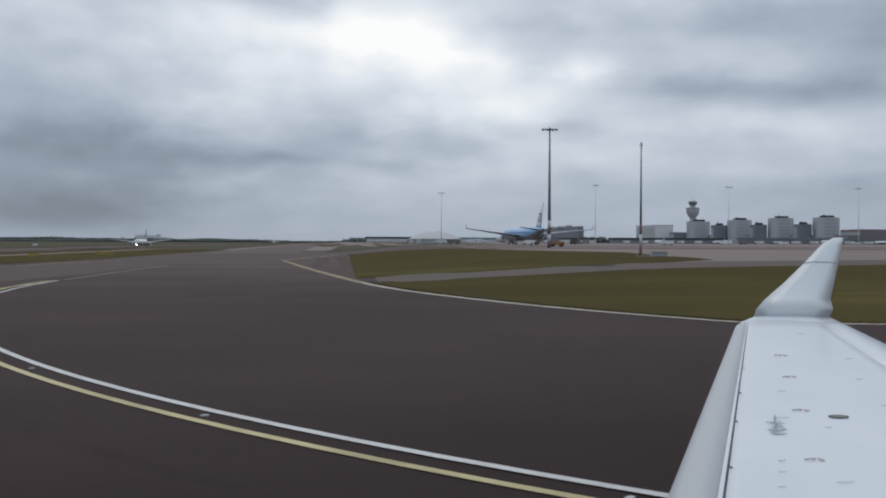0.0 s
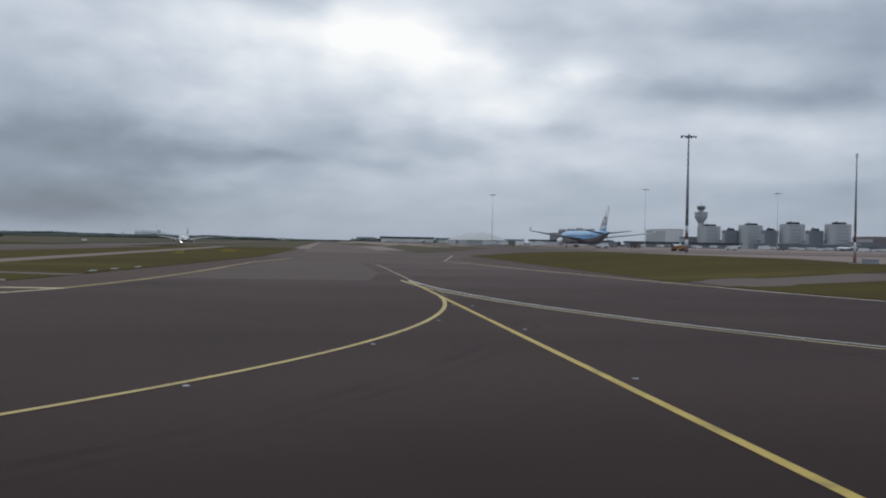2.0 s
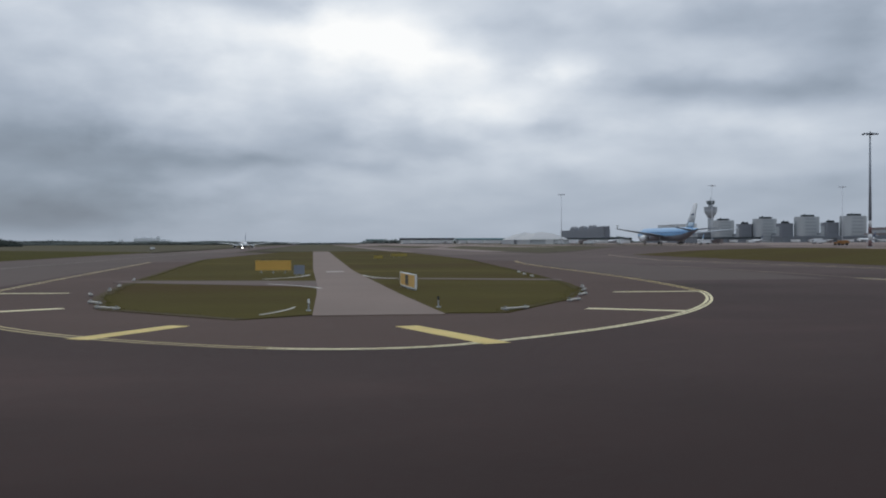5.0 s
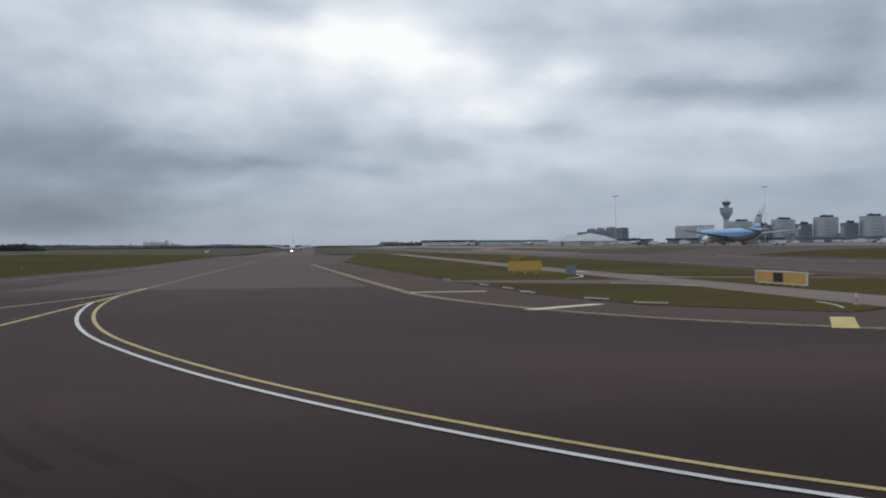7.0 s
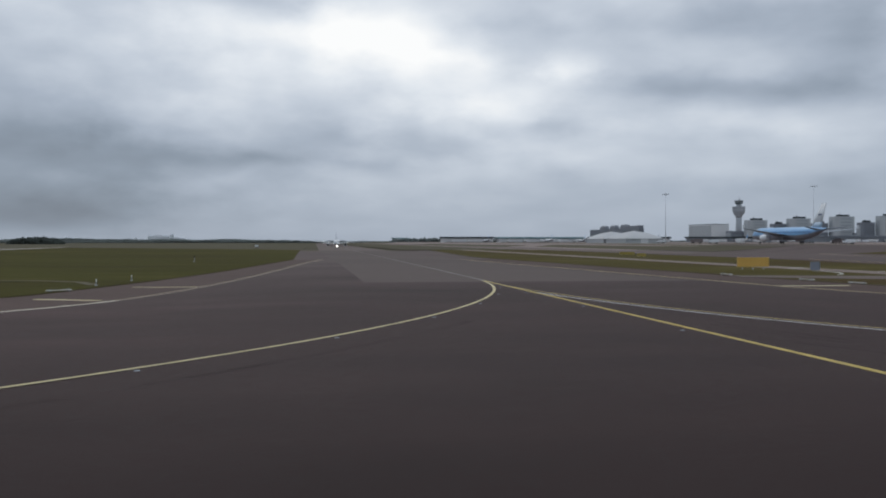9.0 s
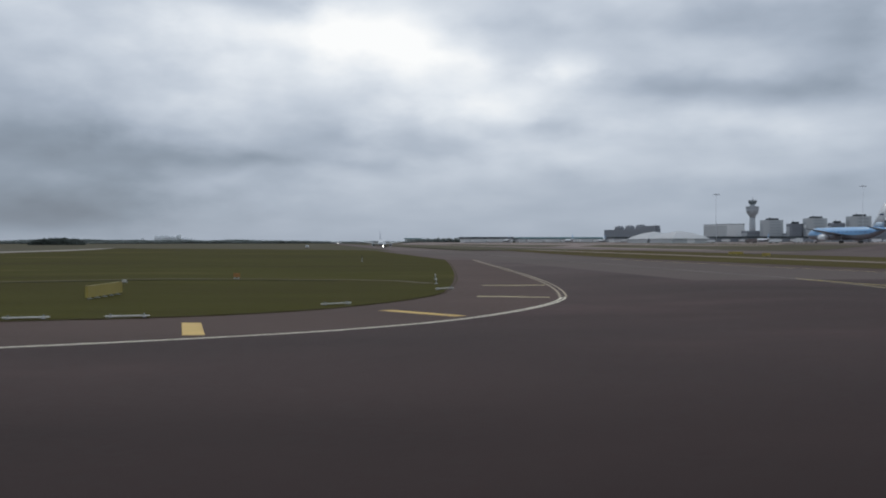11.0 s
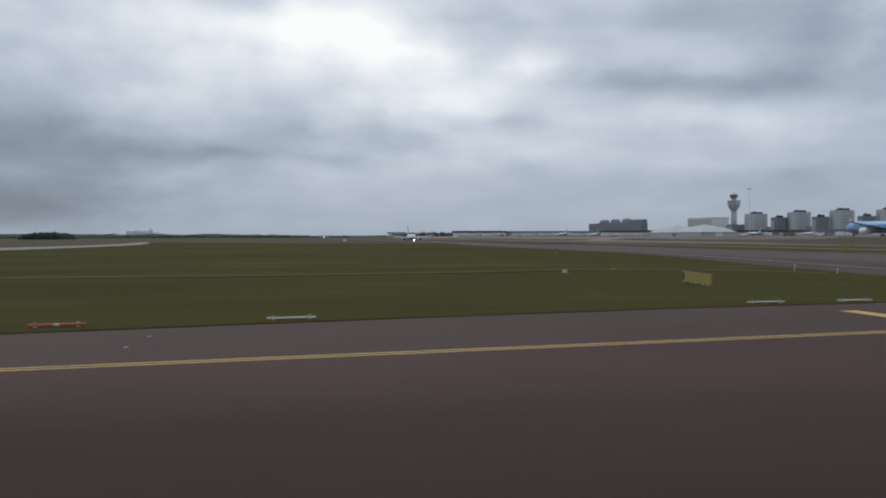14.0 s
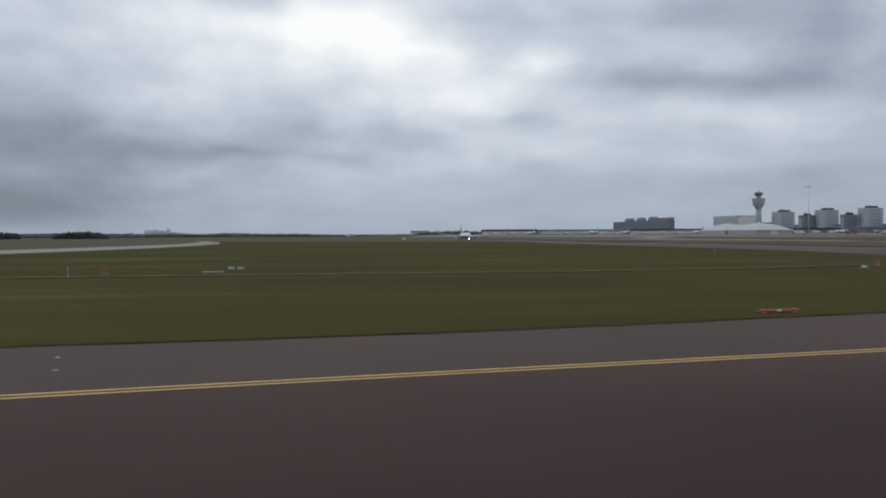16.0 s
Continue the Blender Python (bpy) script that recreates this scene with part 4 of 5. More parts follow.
for x, y, w in ((-57, 256, 4.2), (-64.6, 222, 2.0)):
    guidance_sign(x, y, 0, w, 0.7, "low yellow sign far off in the grass", face=M_SIGN_OLD, lift=0.12, back=True)
for x, y, h in ((-179.6, 104.0, 0.42), (-264.2, 97.5, 0.62)):
    guidance_sign(x, y, 0, 0.65, h, "small orange marker panel in the grass", face=M_ORANGE, back=True, lift=0.15)


def marker_board(x, y, turn, red=False):
    b = thing("marker_board", pose(x, y, rise(x, y) + 0.045, 0, 0, turn), "low red marker board lying at the grass edge" if red else "low white marker board lying at the grass edge", "marker board", "grass edge boards")
    if red:
        for i in range(3):
            part("segment", box((0.98, 0.24, 0.98)[i], 0.24, 0.10, ((-0.61, 0, 0.61)[i], 0, 0.05), 0.03), M_BOARD if i == 1 else M_RED, b, "white middle segment" if i == 1 else "red segment")
    else:
        part("board", box(2.15, 0.22, 0.075, (0, 0, 0.05), 0.025), M_BOARD, b)
    for u in (-0.8, 0.8):
        part("foot", box(0.16, 0.3, 0.05, (u, 0, 0), 0.01), M_STEEL, b)
        lamp = part("lamp", rod(0.06, 0.045, 0.07, pose(u, 0, 0.12), 10), M_LAMP, b, "small domed lamp", True)
        part("lens", rod(0.035, 0.025, 0.025, pose(u, 0, 0.19), 8), M_LENS, lamp)
    return b


for x, y, a in ((-190.9, 48.0, 3), (-185.2, 48.9, 5), (-180.8, 50.5, 8), (-170.2, 62.0, 26), (-215.6, 42.9, 8), (-68.1, 52.2, 36), (-62.9, 59.4, 55), (-60.5, 66.0, 62), (-58.7, 72.2, 70),
                (-57.3, 77.6, 74), (-55.9, 102.5, 84), (-55.2, 109.4, 84), (-54.2, 117.2, 84), (-92.1, 61.7, -60), (-90.3, 56.4, -42), (-96.7, 100.6, -82), (-95.3, 85.9, -82), (-94.6, 78.5, -80), (-94.5, 71.6, -75), (-160.8, 81.0, 40), (-254.1, 98.2, 4)):
    marker_board(x, y, a)
marker_board(-224.9, 41.2, 8, True)


def edge_post(x, y, h, mat, label):
    p = thing("edge_post", pose(x, y, rise(x, y) + 0.045), label, "marker post", "grass edge posts")
    part("stem", rod(0.04, 0.035, h, None, 8), M_STEEL, p)
    part("cap", rod(0.065, 0.055, h * 0.32, pose(0, 0, h * 0.68), 10), mat, p)
    part("foot", rod(0.16, 0.14, 0.05, None, 10), M_CONC, p)
    return p


for x, y, h, mat, lab in ((-72.0, 54.6, 0.62, M_BLACK, "short slim post with a black cap"), (-79.2, 53.0, 0.62, M_WHITE, "short white-capped post at the road corner"),
                          (-162.7, 185, 1.1, M_BLACK, "dark post with a box head in the far grass"), (-160.2, 91.5, 0.55, M_BOARD, "slim grey post at the field corner"), (-159.0, 102.0, 0.6, M_BOARD, "slim grey post at the field corner"),
                          (-266.6, 93, 0.8, M_STEEL, "short grey post in the grass")):
    edge_post(x, y, h, mat, lab)


def junction_box(x, y, w):
    p = thing("junction_box", pose(x, y, rise(x, y) + 0.045), "low white equipment box standing in the grass", "equipment box", "white boxes in the field")
    part("body", box(w, 0.6, 0.15, (0, 0, 0.04), 0.04), M_BOARD, p)
    part("lid", box(w + 0.06, 0.66, 0.05, (0, 0, 0.19), 0.015), M_BOARD, p)
    part("plinth", box(w + 0.2, 0.8, 0.04), M_CONC, p)


for x, y, w in ((-188.7, 92.0, 0.32), (-251.9, 107.7, 0.6), (-252.9, 107.8, 0.6)):
    junction_box(x, y, w)


def inset_light(x, y, turn):
    p = thing("inset_light", pose(x, y, rise(x, y) + 0.004, 0, 0, turn), "flat round pale light set into the asphalt", "inset light", "centre line lights")
    part("housing", rod(0.1, 0.08, 0.02, None, 16), M_LAMP, p)
    part("lens", box(0.1, 0.16, 0.012, (0, 0, 0.018)), M_LENS, p)
    return p


def lights_along(pts, step, off, start):
    line = shifted(pts, off)
    dist, need = 0.0, start
    for a, b in zip(line, line[1:]):
        seg = (b - a).length
        while need <= dist + seg:
            q = a.lerp(b, (need - dist) / seg)
            if q.y > 10:
                inset_light(q.x, q.y, math.degrees(math.atan2(b.y - a.y, b.x - a.x)))
            need += step
        dist += seg


lights_along(ARC_1, 10.0, -0.43, 6.0)
lights_along(ARC_1L, 11.3, 0.5, 6.4)
lights_along(ARC_2L, 10.6, 0.5, 4.0)
lights_along(straight((-24.1, 10), (-24.1, 90)), 15.0, 0.0, 16.0)
lights_along(straight((-125.7, 10), (-125.7, 90)), 15.0, 0.0, 13.5)
for x, y in ((-220.8, 37.0), (-221.1, 33.5), (-253.6, 30.8), (-253.0, 27.8)):
    inset_light(x, y, 0)


# ---------------------------------------------------------------- airliners
def airliner(m, length, label, upper, fin_mat, lights=False, group=""):
    """Nose along +y from the tail end at the origin, wheels on z = 0; sizes follow the length."""
    k = length / 63.7
    a = thing("airliner", m, label, "airliner", group)
    R, zc = 3.2 * k, 4.75 * k
    rings, ringsb = [], []
    prof = [(0.0, 0.10, 2.2), (0.04, 0.28, 1.75), (0.12, 0.62, 0.95), (0.22, 0.9, 0.3), (0.32, 1.0, 0.0), (0.6, 1.0, 0.0), (0.86, 1.0, 0.0), (0.92, 0.9, -0.12), (0.96, 0.68, -0.4), (0.985, 0.4, -0.75), (1.0, 0.08, -1.0)]
    def ring(f, s, dz, half):
        pts = []
        for i in range(13):
            ang = math.pi * (i / 12) if half else math.pi * (1 + i / 12)
            ang += -0.25 + (0.5 * i / 12) if half else 0.25 - (0.5 * i / 12)
            pts.append((R * s * math.cos(ang), f * length, zc + dz * k + R * s * math.sin(ang)))
        return pts
    part("fuselage_top", loft([ring(f, s, d, True) for f, s, d in prof], closed=False), upper, a, "", True)
    part("fuselage_belly", loft([ring(f, s, d, False) for f, s, d in prof], closed=False), M_AIR_BELLY, a, "pale grey belly, its shade put into the colour", True)

    def foil(le0, te0, le1, te1, p0, p1, th0, th1, up):
        out = []
        for le, te, p, th in ((le0, te0, p0, th0), (le1, te1, p1, th1)):
            pts = []
            for u, v in ((0, 0), (0.25, 0.5), (0.65, 0.35), (1, 0), (0.65, -0.3), (0.25, -0.4)):
                yy = le + (te - le) * u
                pts.append((p[0] + (v * th if up else 0), yy, p[1] + (0 if up else v * th)))
            out.append(pts)
        return out
    for sd in (1, -1):
        wing = part("wing", loft(foil(0.62 * length, 0.43 * length, 0.335 * length, 0.30 * length, (sd * 2.6 * k, 4.0 * k), (sd * 30.4 * k, 7.2 * k), 1.5 * k, 0.4 * k, False)), M_AIR_WHITE if upper is M_AIR_WHITE else M_AIR_GREY, a, "", True)
        part("tailplane", loft(foil(0.115 * length, 0.03 * length, 0.02 * length, -0.012 * length, (sd * 1.2 * k, 6.5 * k), (sd * 10.7 * k, 7.7 * k), 0.9 * k, 0.4 * k, False)), M_AIR_TAIL, a, "grey tailplane, darkened in its colour for the shade beneath", True)
        rr = [(0.0, 1.35), (0.06, 1.62), (0.3, 1.75), (0.7, 1.5), (1.0, 0.9)]
        rg = [[(sd * 9.7 * k + r * k * math.cos(t * math.pi / 8), (0.615 - f * 0.10) * length, 2.75 * k + r * k * math.sin(t * math.pi / 8)) for t in range(16)] for f, r in rr]
        eng = part("engine", loft(rg), M_AIR_WHITE, a, "white engine nacelle", True)
        part("intake", rod(1.3 * k, 1.2 * k, 0.08 * k, pose(sd * 9.7 * k, 0.6155 * length, 2.75 * k, -90), 16), M_BLACK, eng, "dark intake")
        part("pylon", box(0.5 * k, 6 * k, 1.4 * k, (sd * 9.7 * k, 0.54 * length, 3.9 * k)), M_AIR_GREY, a)
        for j in range(2):
            bm = bmesh.new()
            rod(0.62 * k, 0.62 * k, 0.5 * k, pose(sd * 5.4 * k + (j - 0.5) * 1.3 * k - 0.25 * k, 0.44 * length, 0.62 * k, 0, 90, 0), 16, bm)
            part("main_wheel", bm, M_TYRE, a)
        part("gear_leg", rod(0.22 * k, 0.22 * k, 3.4 * k, pose(sd * 5.4 * k, 0.44 * length, 0.5 * k), 8), M_STEEL, a)
    fin = loft(foil(0.20 * length, 0.06 * length, 0.055 * length, 0.0, (0, 7.3 * k), (0, 18.6 * k), 0.55 * k, 0.2 * k, True))
    fn = part("fin", fin, fin_mat, a, "", True)
    part("fin_root", loft(foil(0.204 * length, 0.058 * length, 0.16 * length, 0.045 * length, (0, 7.1 * k), (0, 10.0 * k), 0.6 * k, 0.52 * k, True)), M_FIN_ROOT if upper is M_AIR_BLUE else upper, fn, "paler fin root", True)
    part("fin_mark", box(0.62 * k, 2.6 * k, 1.1 * k, (0, 0.075 * length, 13.0 * k), 0.2 * k), M_AIR_DARK, fn, "plain dark blue mark")
    part("nose_gear", rod(0.18 * k, 0.18 * k, 2.6 * k, pose(0, 0.9 * length, 0.3 * k), 8), M_STEEL, a)
    part("nose_wheel", rod(0.45 * k, 0.45 * k, 0.6 * k, pose(-0.3 * k, 0.9 * length, 0.45 * k, 0, 90, 0), 16), M_TYRE, a)
    cw = []
    for f, s, d in ((0.945, 0.78, -0.28), (0.965, 0.66, -0.42)):
        cw.append([(R * s * 1.02 * math.cos(t), f * length, zc + d * k + R * s * 1.02 * math.sin(t)) for t in (0.45, 0.8, 1.2, 1.57, 1.94, 2.34, 2.69)])
    part("cockpit_windows", loft(cw, closed=False), M_GLASS, a, "dark cockpit windows")
    n = 12 if length > 50 else 0
    for sd in (1, -1):
        for i in range(n):
            part("cabin_window_strip", box(0.06 * k, length * 0.042, 0.5 * k, (sd * R * 0.985, (0.2 + 0.66 * i / n) * length, zc + 0.5 * k)), M_AIR_WINDOW, a, "darker blue strip of cabin windows")
        for f in (0.16, 0.33, 0.6, 0.84) if n else ():
            door = part("cabin_door", box(0.07 * k, 1.1 * k, 1.9 * k, (sd * R * 0.975, f * length, zc - 0.5 * k), 0.03), upper, a, "cabin door")
            part("door_window", box(0.09 * k, 0.25 * k, 0.35 * k, (sd * R * 0.985, f * length, zc + 0.55 * k)), M_AIR_WINDOW, door)
        part("winglet", box(0.18 * k, 1.6 * k, 1.7 * k, (sd * 30.4 * k, 0.315 * length, 7.2 * k), 0.05 * k), fin_mat, a)
    if lights:
        for x, z, r in ((-2.4 * k, 3.9 * k, 0.42), (2.4 * k, 3.9 * k, 0.42), (0, 1.5 * k, 0.5)):
            part("landing_light", rod(r, r, 0.1, pose(x, 0.915 * length if not x else 0.60 * length + 0.35, z, -90), 12), M_BEAM, a, "bright lit landing light")
    return a


airliner(pose(92.9, 424.5, 2.68, 0, 0, 5), 63.7, "parked wide-body airliner, light blue above and grey below, on the apron", M_AIR_BLUE, M_AIR_WHITE)
airliner(pose(-126, 690, 0.03, 0, 0, 180), 38.0, "far white airliner on the runway with landing lights lit", M_AIR_WHITE, M_AIR_DARK, True)

airliner(pose(-121.5, 2140, 0.03, 0, 0, 180), 38.0, "distant white airliner beyond the runway with a light lit", M_AIR_WHITE, M_AIR_DARK, True)


def van(x, y, turn, mat, label, l=5.2, h=2.3):
    v = thing("service_van", pose(x, y, rise(x, y) + 0.03, 0, 0, turn), label, "van", "apron vehicles")
    bm = box(2.0, l * 0.68, h - 0.45, (0, -l * 0.16, 0.45), 0.12)
    part("body", bm, mat, v)
    part("cab", box(1.95, l * 0.34, h - 0.85, (0, l * 0.34, 0.45), 0.2), mat, v)
    part("windscreen", box(1.7, 0.12, 0.6, (0, l * 0.475, 1.05)), M_GLASS, v, "dark windscreen")
    for sx in (-0.92, 0.92):
        for sy in (-0.3, 0.32):
            part("wheel", rod(0.36, 0.36, 0.24, pose(sx - 0.12, sy * l, 0.36, 0, 90, 0), 14), M_TYRE, v)
    return v


for x, y, a, mat, lab, l, h in ((50, 452, 80, M_AIR_WHITE, "white service van parked on the apron", 5.0, 2.0), (63, 505, 95, M_CLAD_BROWN, "dull brown airport truck on the apron", 6.5, 2.5), (76, 376, 88, M_AIR_WHITE, "small white van near the airliner", 4.6, 1.9),
                                (55, 236, 92, M_ORANGE, "low orange tractor behind the floodlight mast", 3.4, 1.3), (63, 560, 85, M_AIR_WHITE, "white van by the mast", 5.0, 2.0), (108, 470, 10, M_CLAD2, "grey loading truck beside the airliner", 8, 3.0),
                                (70, 466, 0, M_AIR_WHITE, "white loading truck beside the airliner", 6, 2.6), (114, 452, 20, M_CLAD_BROWN, "brown truck beside the airliner", 6, 2.4), (148, 420, 88, M_AIR_WHITE, "white van crossing the apron", 5.0, 2.0), (-176, 610, 0, M_AIR_WHITE, "small white car far out on the field", 4.6, 1.6)):
    van(x, y, a, mat, lab, l, h)


# traffic along the terminal front
for x, y, a, mat, l, h in ((90, 636, 82, M_AIR_WHITE, 5.0, 2.0), (97, 655, 95, M_AIR_WHITE, 7.5, 3.0), (168, 640, 88, M_CLAD2, 6.0, 2.4), (223, 650, 80, M_AIR_WHITE, 5.2, 2.1), (266, 640, 95, M_AIR_WHITE, 8.0, 3.2), (281, 646, 90, M_CLAD_BROWN, 5.0, 2.2),
                           (306, 640, 84, M_AIR_WHITE, 5.0, 2.0), (344, 650, 92, M_AIR_WHITE, 7.0, 2.8), (598, 1240, 88, M_AIR_WHITE, 9.0, 3.4), (668, 1236, 93, M_CLAD2, 9.0, 3.4), (694, 1228, 86, M_AIR_WHITE, 7.0, 3.0), (752, 1236, 90, M_AIR_WHITE, 10.0, 3.6)):
    van(x, y, a, mat, "white airport truck on the apron before the terminal" if mat is M_AIR_WHITE else "dull airport truck on the apron before the terminal", l, h)


# ---------------------------------------------------------------- buildings beyond the apron
def office_block(x0, x1, y0, depth, h, wall, label, cap=True, storeys=8, round_corner=9.0):
    """An office block with storey bands, window strips and a dark set-back roof house."""
    w = x1 - x0
    b = thing("office_block", pose((x0 + x1) / 2, y0, 0), label, "office building", "terminal office blocks")
    part("wall", rounded(w, depth, h, round_corner, (0, depth / 2, 0)), wall, b)
    part("parapet", rounded(w * 0.985, depth * 0.985, 0.9, round_corner, (0, depth / 2, h - 0.01)), wall, b)
    sh_ = h / storeys
    for i in range(1, storeys):
        part("window_strip", box(w - 2 * round_corner - 1, 0.5, sh_ * 0.38, (0, -0.12, i * sh_ + sh_ * 0.25)), M_WIN_PALE if wall is M_CLAD else M_CLAD_DARK, b, "hazy grey strip of windows")
    for sd in (-1, 1):
        part("window_strip", box(0.5, depth - 2 * round_corner - 1, h * 0.75, (sd * (w / 2 + 0.1), depth / 2, h * 0.12)), M_WIN_PALE, b, "grey window wall")
    if cap:
        roof = part("roof_house", box(w * 0.56, depth * 0.5, 3.4, (w * 0.02, depth * 0.45, h + 0.8), 1.6), M_ROOF, b, "dark roof house")
        part("roof_vent", rod(0.9, 0.9, 1.4, pose(-w * 0.12, depth * 0.4, h + 4.3), 10), M_ROOF, roof)
    return b


PALE = "pale grey rounded office block with dark roof house"
DARK = "dark grey lower office block"
for x, y, h in ((644, 1660, 41.0), (692, 1595, 42.6), (735, 1530, 44.4), (778, 1462, 44.0)):
    office_block(x - 18, x + 20, y, 28, h, M_CLAD, PALE)
for x, y in ((661, 1612), (702, 1546), (746, 1480)):
    office_block(x - 11, x + 13, y, 20, 33.6, M_CLAD_DARK, DARK, True, 6, 4.0)
for x, y, h in ((619, 1690, 22), (672, 1640, 17), (712, 1575, 17), (756, 1500, 17)):
    office_block(x - 13, x + 13, y, 24, h, M_CLAD2, "low grey link between two office blocks", False, 3, 1.0)
office_block(735, 757, 1330, 40, 15.0, M_CLAD_BROWN, "brown-grey low building beside the terminal", False, 3, 1.0)
office_block(783, 886, 1380, 60, 24.4, M_CLAD_BROWN, "long brown-grey building at the terminal's end", False, 4, 1.0)

# white hall and dark hotel, both long towards the horizon
hall = thing("white_hall", pose(601, 1726, 0), "large white windowless hall beside the control tower", "hall")
part("wall", box(34, 112, 35.5, (0, 56, 0), 1.0), M_CLAD_WHITE, hall)
part("side_cladding", box(0.5, 108, 33, (-17.15, 56, 0.5)), M_CLAD, hall, "grey ribbed side wall")
part("roof_edge", box(35, 113, 1.0, (0, 56, 35.4)), M_CLAD, hall)
for i in range(6):
    part("wall_rib", box(0.5, 0.9, 33, (-17.4, 8 + 19 * i, 0.8)), M_CLAD, hall)
for i in range(4):
    part("wall_rib", box(0.9, 0.5, 33, (-12 + 8 * i, -0.2, 0.8)), M_CLAD_WHITE, hall)
part("gate", box(12, 0.6, 9, (6, -0.1, 0)), M_CLAD_DARK, hall, "dark gate")

M_HOTEL_BAND = material("hotel_window_band", sh((0.165, 0.185, 0.215), 0.85, 1, 1.12), 0.05, 0.5)
hotel = thing("hotel", pose(441, 1682, 0), "long dark slab building with boxy roof houses", "building")
part("wall", box(10, 310, 28, (-6, 155, 0), 0.6), M_CLAD_DARK, hotel)
for i in range(1, 7):
    part("window_strip", box(0.6, 304, 1.7, (-11.1, 155, 27 * i / 7 + 0.6)), M_HOTEL_BAND, hotel, "grey window strip")
    part("window_strip", box(9, 0.6, 1.7, (-6, -0.1, 27 * i / 7 + 0.6)), M_HOTEL_BAND, hotel, "grey window strip")
part("upper_storey", box(9, 74, 4.4, (-6, 38, 28), 0.5), M_CLAD_DARK, hotel, "taller end of the slab")
for y, l, hh in ((92, 34, 7.6), (157, 32, 7.2), (222, 34, 7.0)):
    hump = [[(-6 + sx * 4.6 * f, y + sy * l / 2 * f, 28 + hh * z) for sx, sy in ((-1, -1), (1, -1), (1, 1), (-1, 1))] for f, z in ((1.0, 0.0), (0.98, 0.45), (0.82, 0.82), (0.5, 1.0))]
    part("roof_house", loft(hump), M_CLAD_DARK, hotel, "dark rounded roof house")


M_CAB = material("control_cab_glass", sh((0.13, 0.16, 0.165), 0.8, 1, 1.2), 0.2, 0.15, spec=0.6)


def control_tower():
    t = thing("control_tower", pose(749, 1975, 2.4), "tall concrete airport control tower with flared cab", "control tower")
    def ring(r, z, n=20):
        return [(r * math.cos(2 * math.pi * i / n), r * math.sin(2 * math.pi * i / n), z) for i in range(n)]
    part("shaft", loft([ring(7.2, 0), ring(6.4, 30), ring(5.8, 52)]), M_CONC, t, "", True)
    part("flare", loft([ring(5.8, 52), ring(7.4, 55.5), ring(10.0, 59), ring(12.2, 63), ring(13.2, 67), ring(13.4, 69)]), M_CONC, t, "flared concrete collar", True)
    part("gallery", loft([ring(13.0, 69), ring(13.4, 70), ring(13.4, 73.2), ring(12.4, 74)]), M_CONC, t, "grey glazed gallery")
    part("deck", loft([ring(13.8, 74), ring(13.8, 75), ring(8.0, 75.6)]), M_CONC, t)
    part("neck", loft([ring(5.2, 75.4), ring(5.0, 80)]), M_CONC, t)
    part("cab", loft([ring(6.0, 80), ring(8.4, 83), ring(8.6, 87)]), M_CAB, t, "grey-green glass control cab")
    for i in range(20):
        a = 2 * math.pi * i / 20
        part("mullion", rod(0.18, 0.18, 4.4, pose(8.5 * math.cos(a), 8.5 * math.sin(a), 82.8), 6), M_CONC, t)
    part("roof", loft([ring(9.2, 87), ring(9.0, 88.2), ring(4.0, 89)]), M_CONC, t)
    part("aerial", rod(0.5, 0.2, 8, pose(0, 0, 89), 8), M_STEEL, t)
    part("radar", rod(1.6, 1.2, 2.2, pose(2.4, 0, 89), 12), M_MAST_WHITE, t)


control_tower()


def pier(x0, x1, y, h, body, roof, label, d=28):
    p = thing("terminal_pier", pose((x0 + x1) / 2, y, 0), label, "terminal pier", "terminal piers")
    w, h = x1 - x0, h * 0.86
    part("wall", box(w, d, h - 2.4, (0, d / 2, 0), 0.4), body, p)
    part("roof", box(w + 4, d + 4, 2.6, (0, d / 2, h - 2.6), 0.4), roof, p, "dark overhanging roof")
    part("glazing", box(w - 3, 0.6, h * 0.2, (0, -0.15, h * 0.1)), M_CLAD_DARK, p, "long dark window band")
    for i in range(max(2, int(w / 26))):
        u = -w / 2 + 13 + 26 * i
        part("gate_bridge", box(4, 22, 3.2, (u, -11, 3.6), 0.3), M_CLAD_WHITE, p, "pale boarding bridge")
        part("bridge_leg", rod(0.5, 0.5, 3.8, pose(u, -19, 0), 8), M_STEEL, p)
    return p


PIER = "long low terminal pier with dark roof and pale walls"
pier(44, 82, 2330, 15.0, M_CLAD_WHITE, M_ROOF_GREEN, "small far terminal building with dark roof")
pier(53, 131, 1482, 13.0, M_CLAD_WHITE, M_ROOF, PIER)
pier(138, 268, 1470, 12.4, M_CLAD_WHITE, M_ROOF_GREEN, "long low terminal pier with teal roof")
pier(274, 392, 1425, 12.6, M_CLAD_WHITE, M_ROOF, PIER)
pier(397, 560, 1345, 12.6, M_CLAD2, M_ROOF, "long low grey terminal pier with dark roof")
pier(564, 806, 1285, 13.4, M_CLAD2, M_CLAD_DARK, "grey low terminal front below the office blocks")
pier(772, 1000, 1190, 14.0, M_CLAD2, M_CLAD_BROWN, "grey low terminal front below the office blocks")
# parked aircraft at the gates
for x, y, a, l in ((110, 1440, 0, 36), (200, 1425, 0, 40), (250, 1425, 0, 36), (345, 1380, 0, 38), (440, 1300, 0, 40), (525, 1300, 0, 36), (645, 1235, 0, 44), (720, 1235, 0, 38)):
    airliner(pose(x, y - l, rise(x, y), 0, 0, a), l, "far white airliner parked at a terminal gate", M_AIR_WHITE, M_AIR_DARK if int(x) % 2 else M_AIR_BLUE, False, "aircraft at the gates")


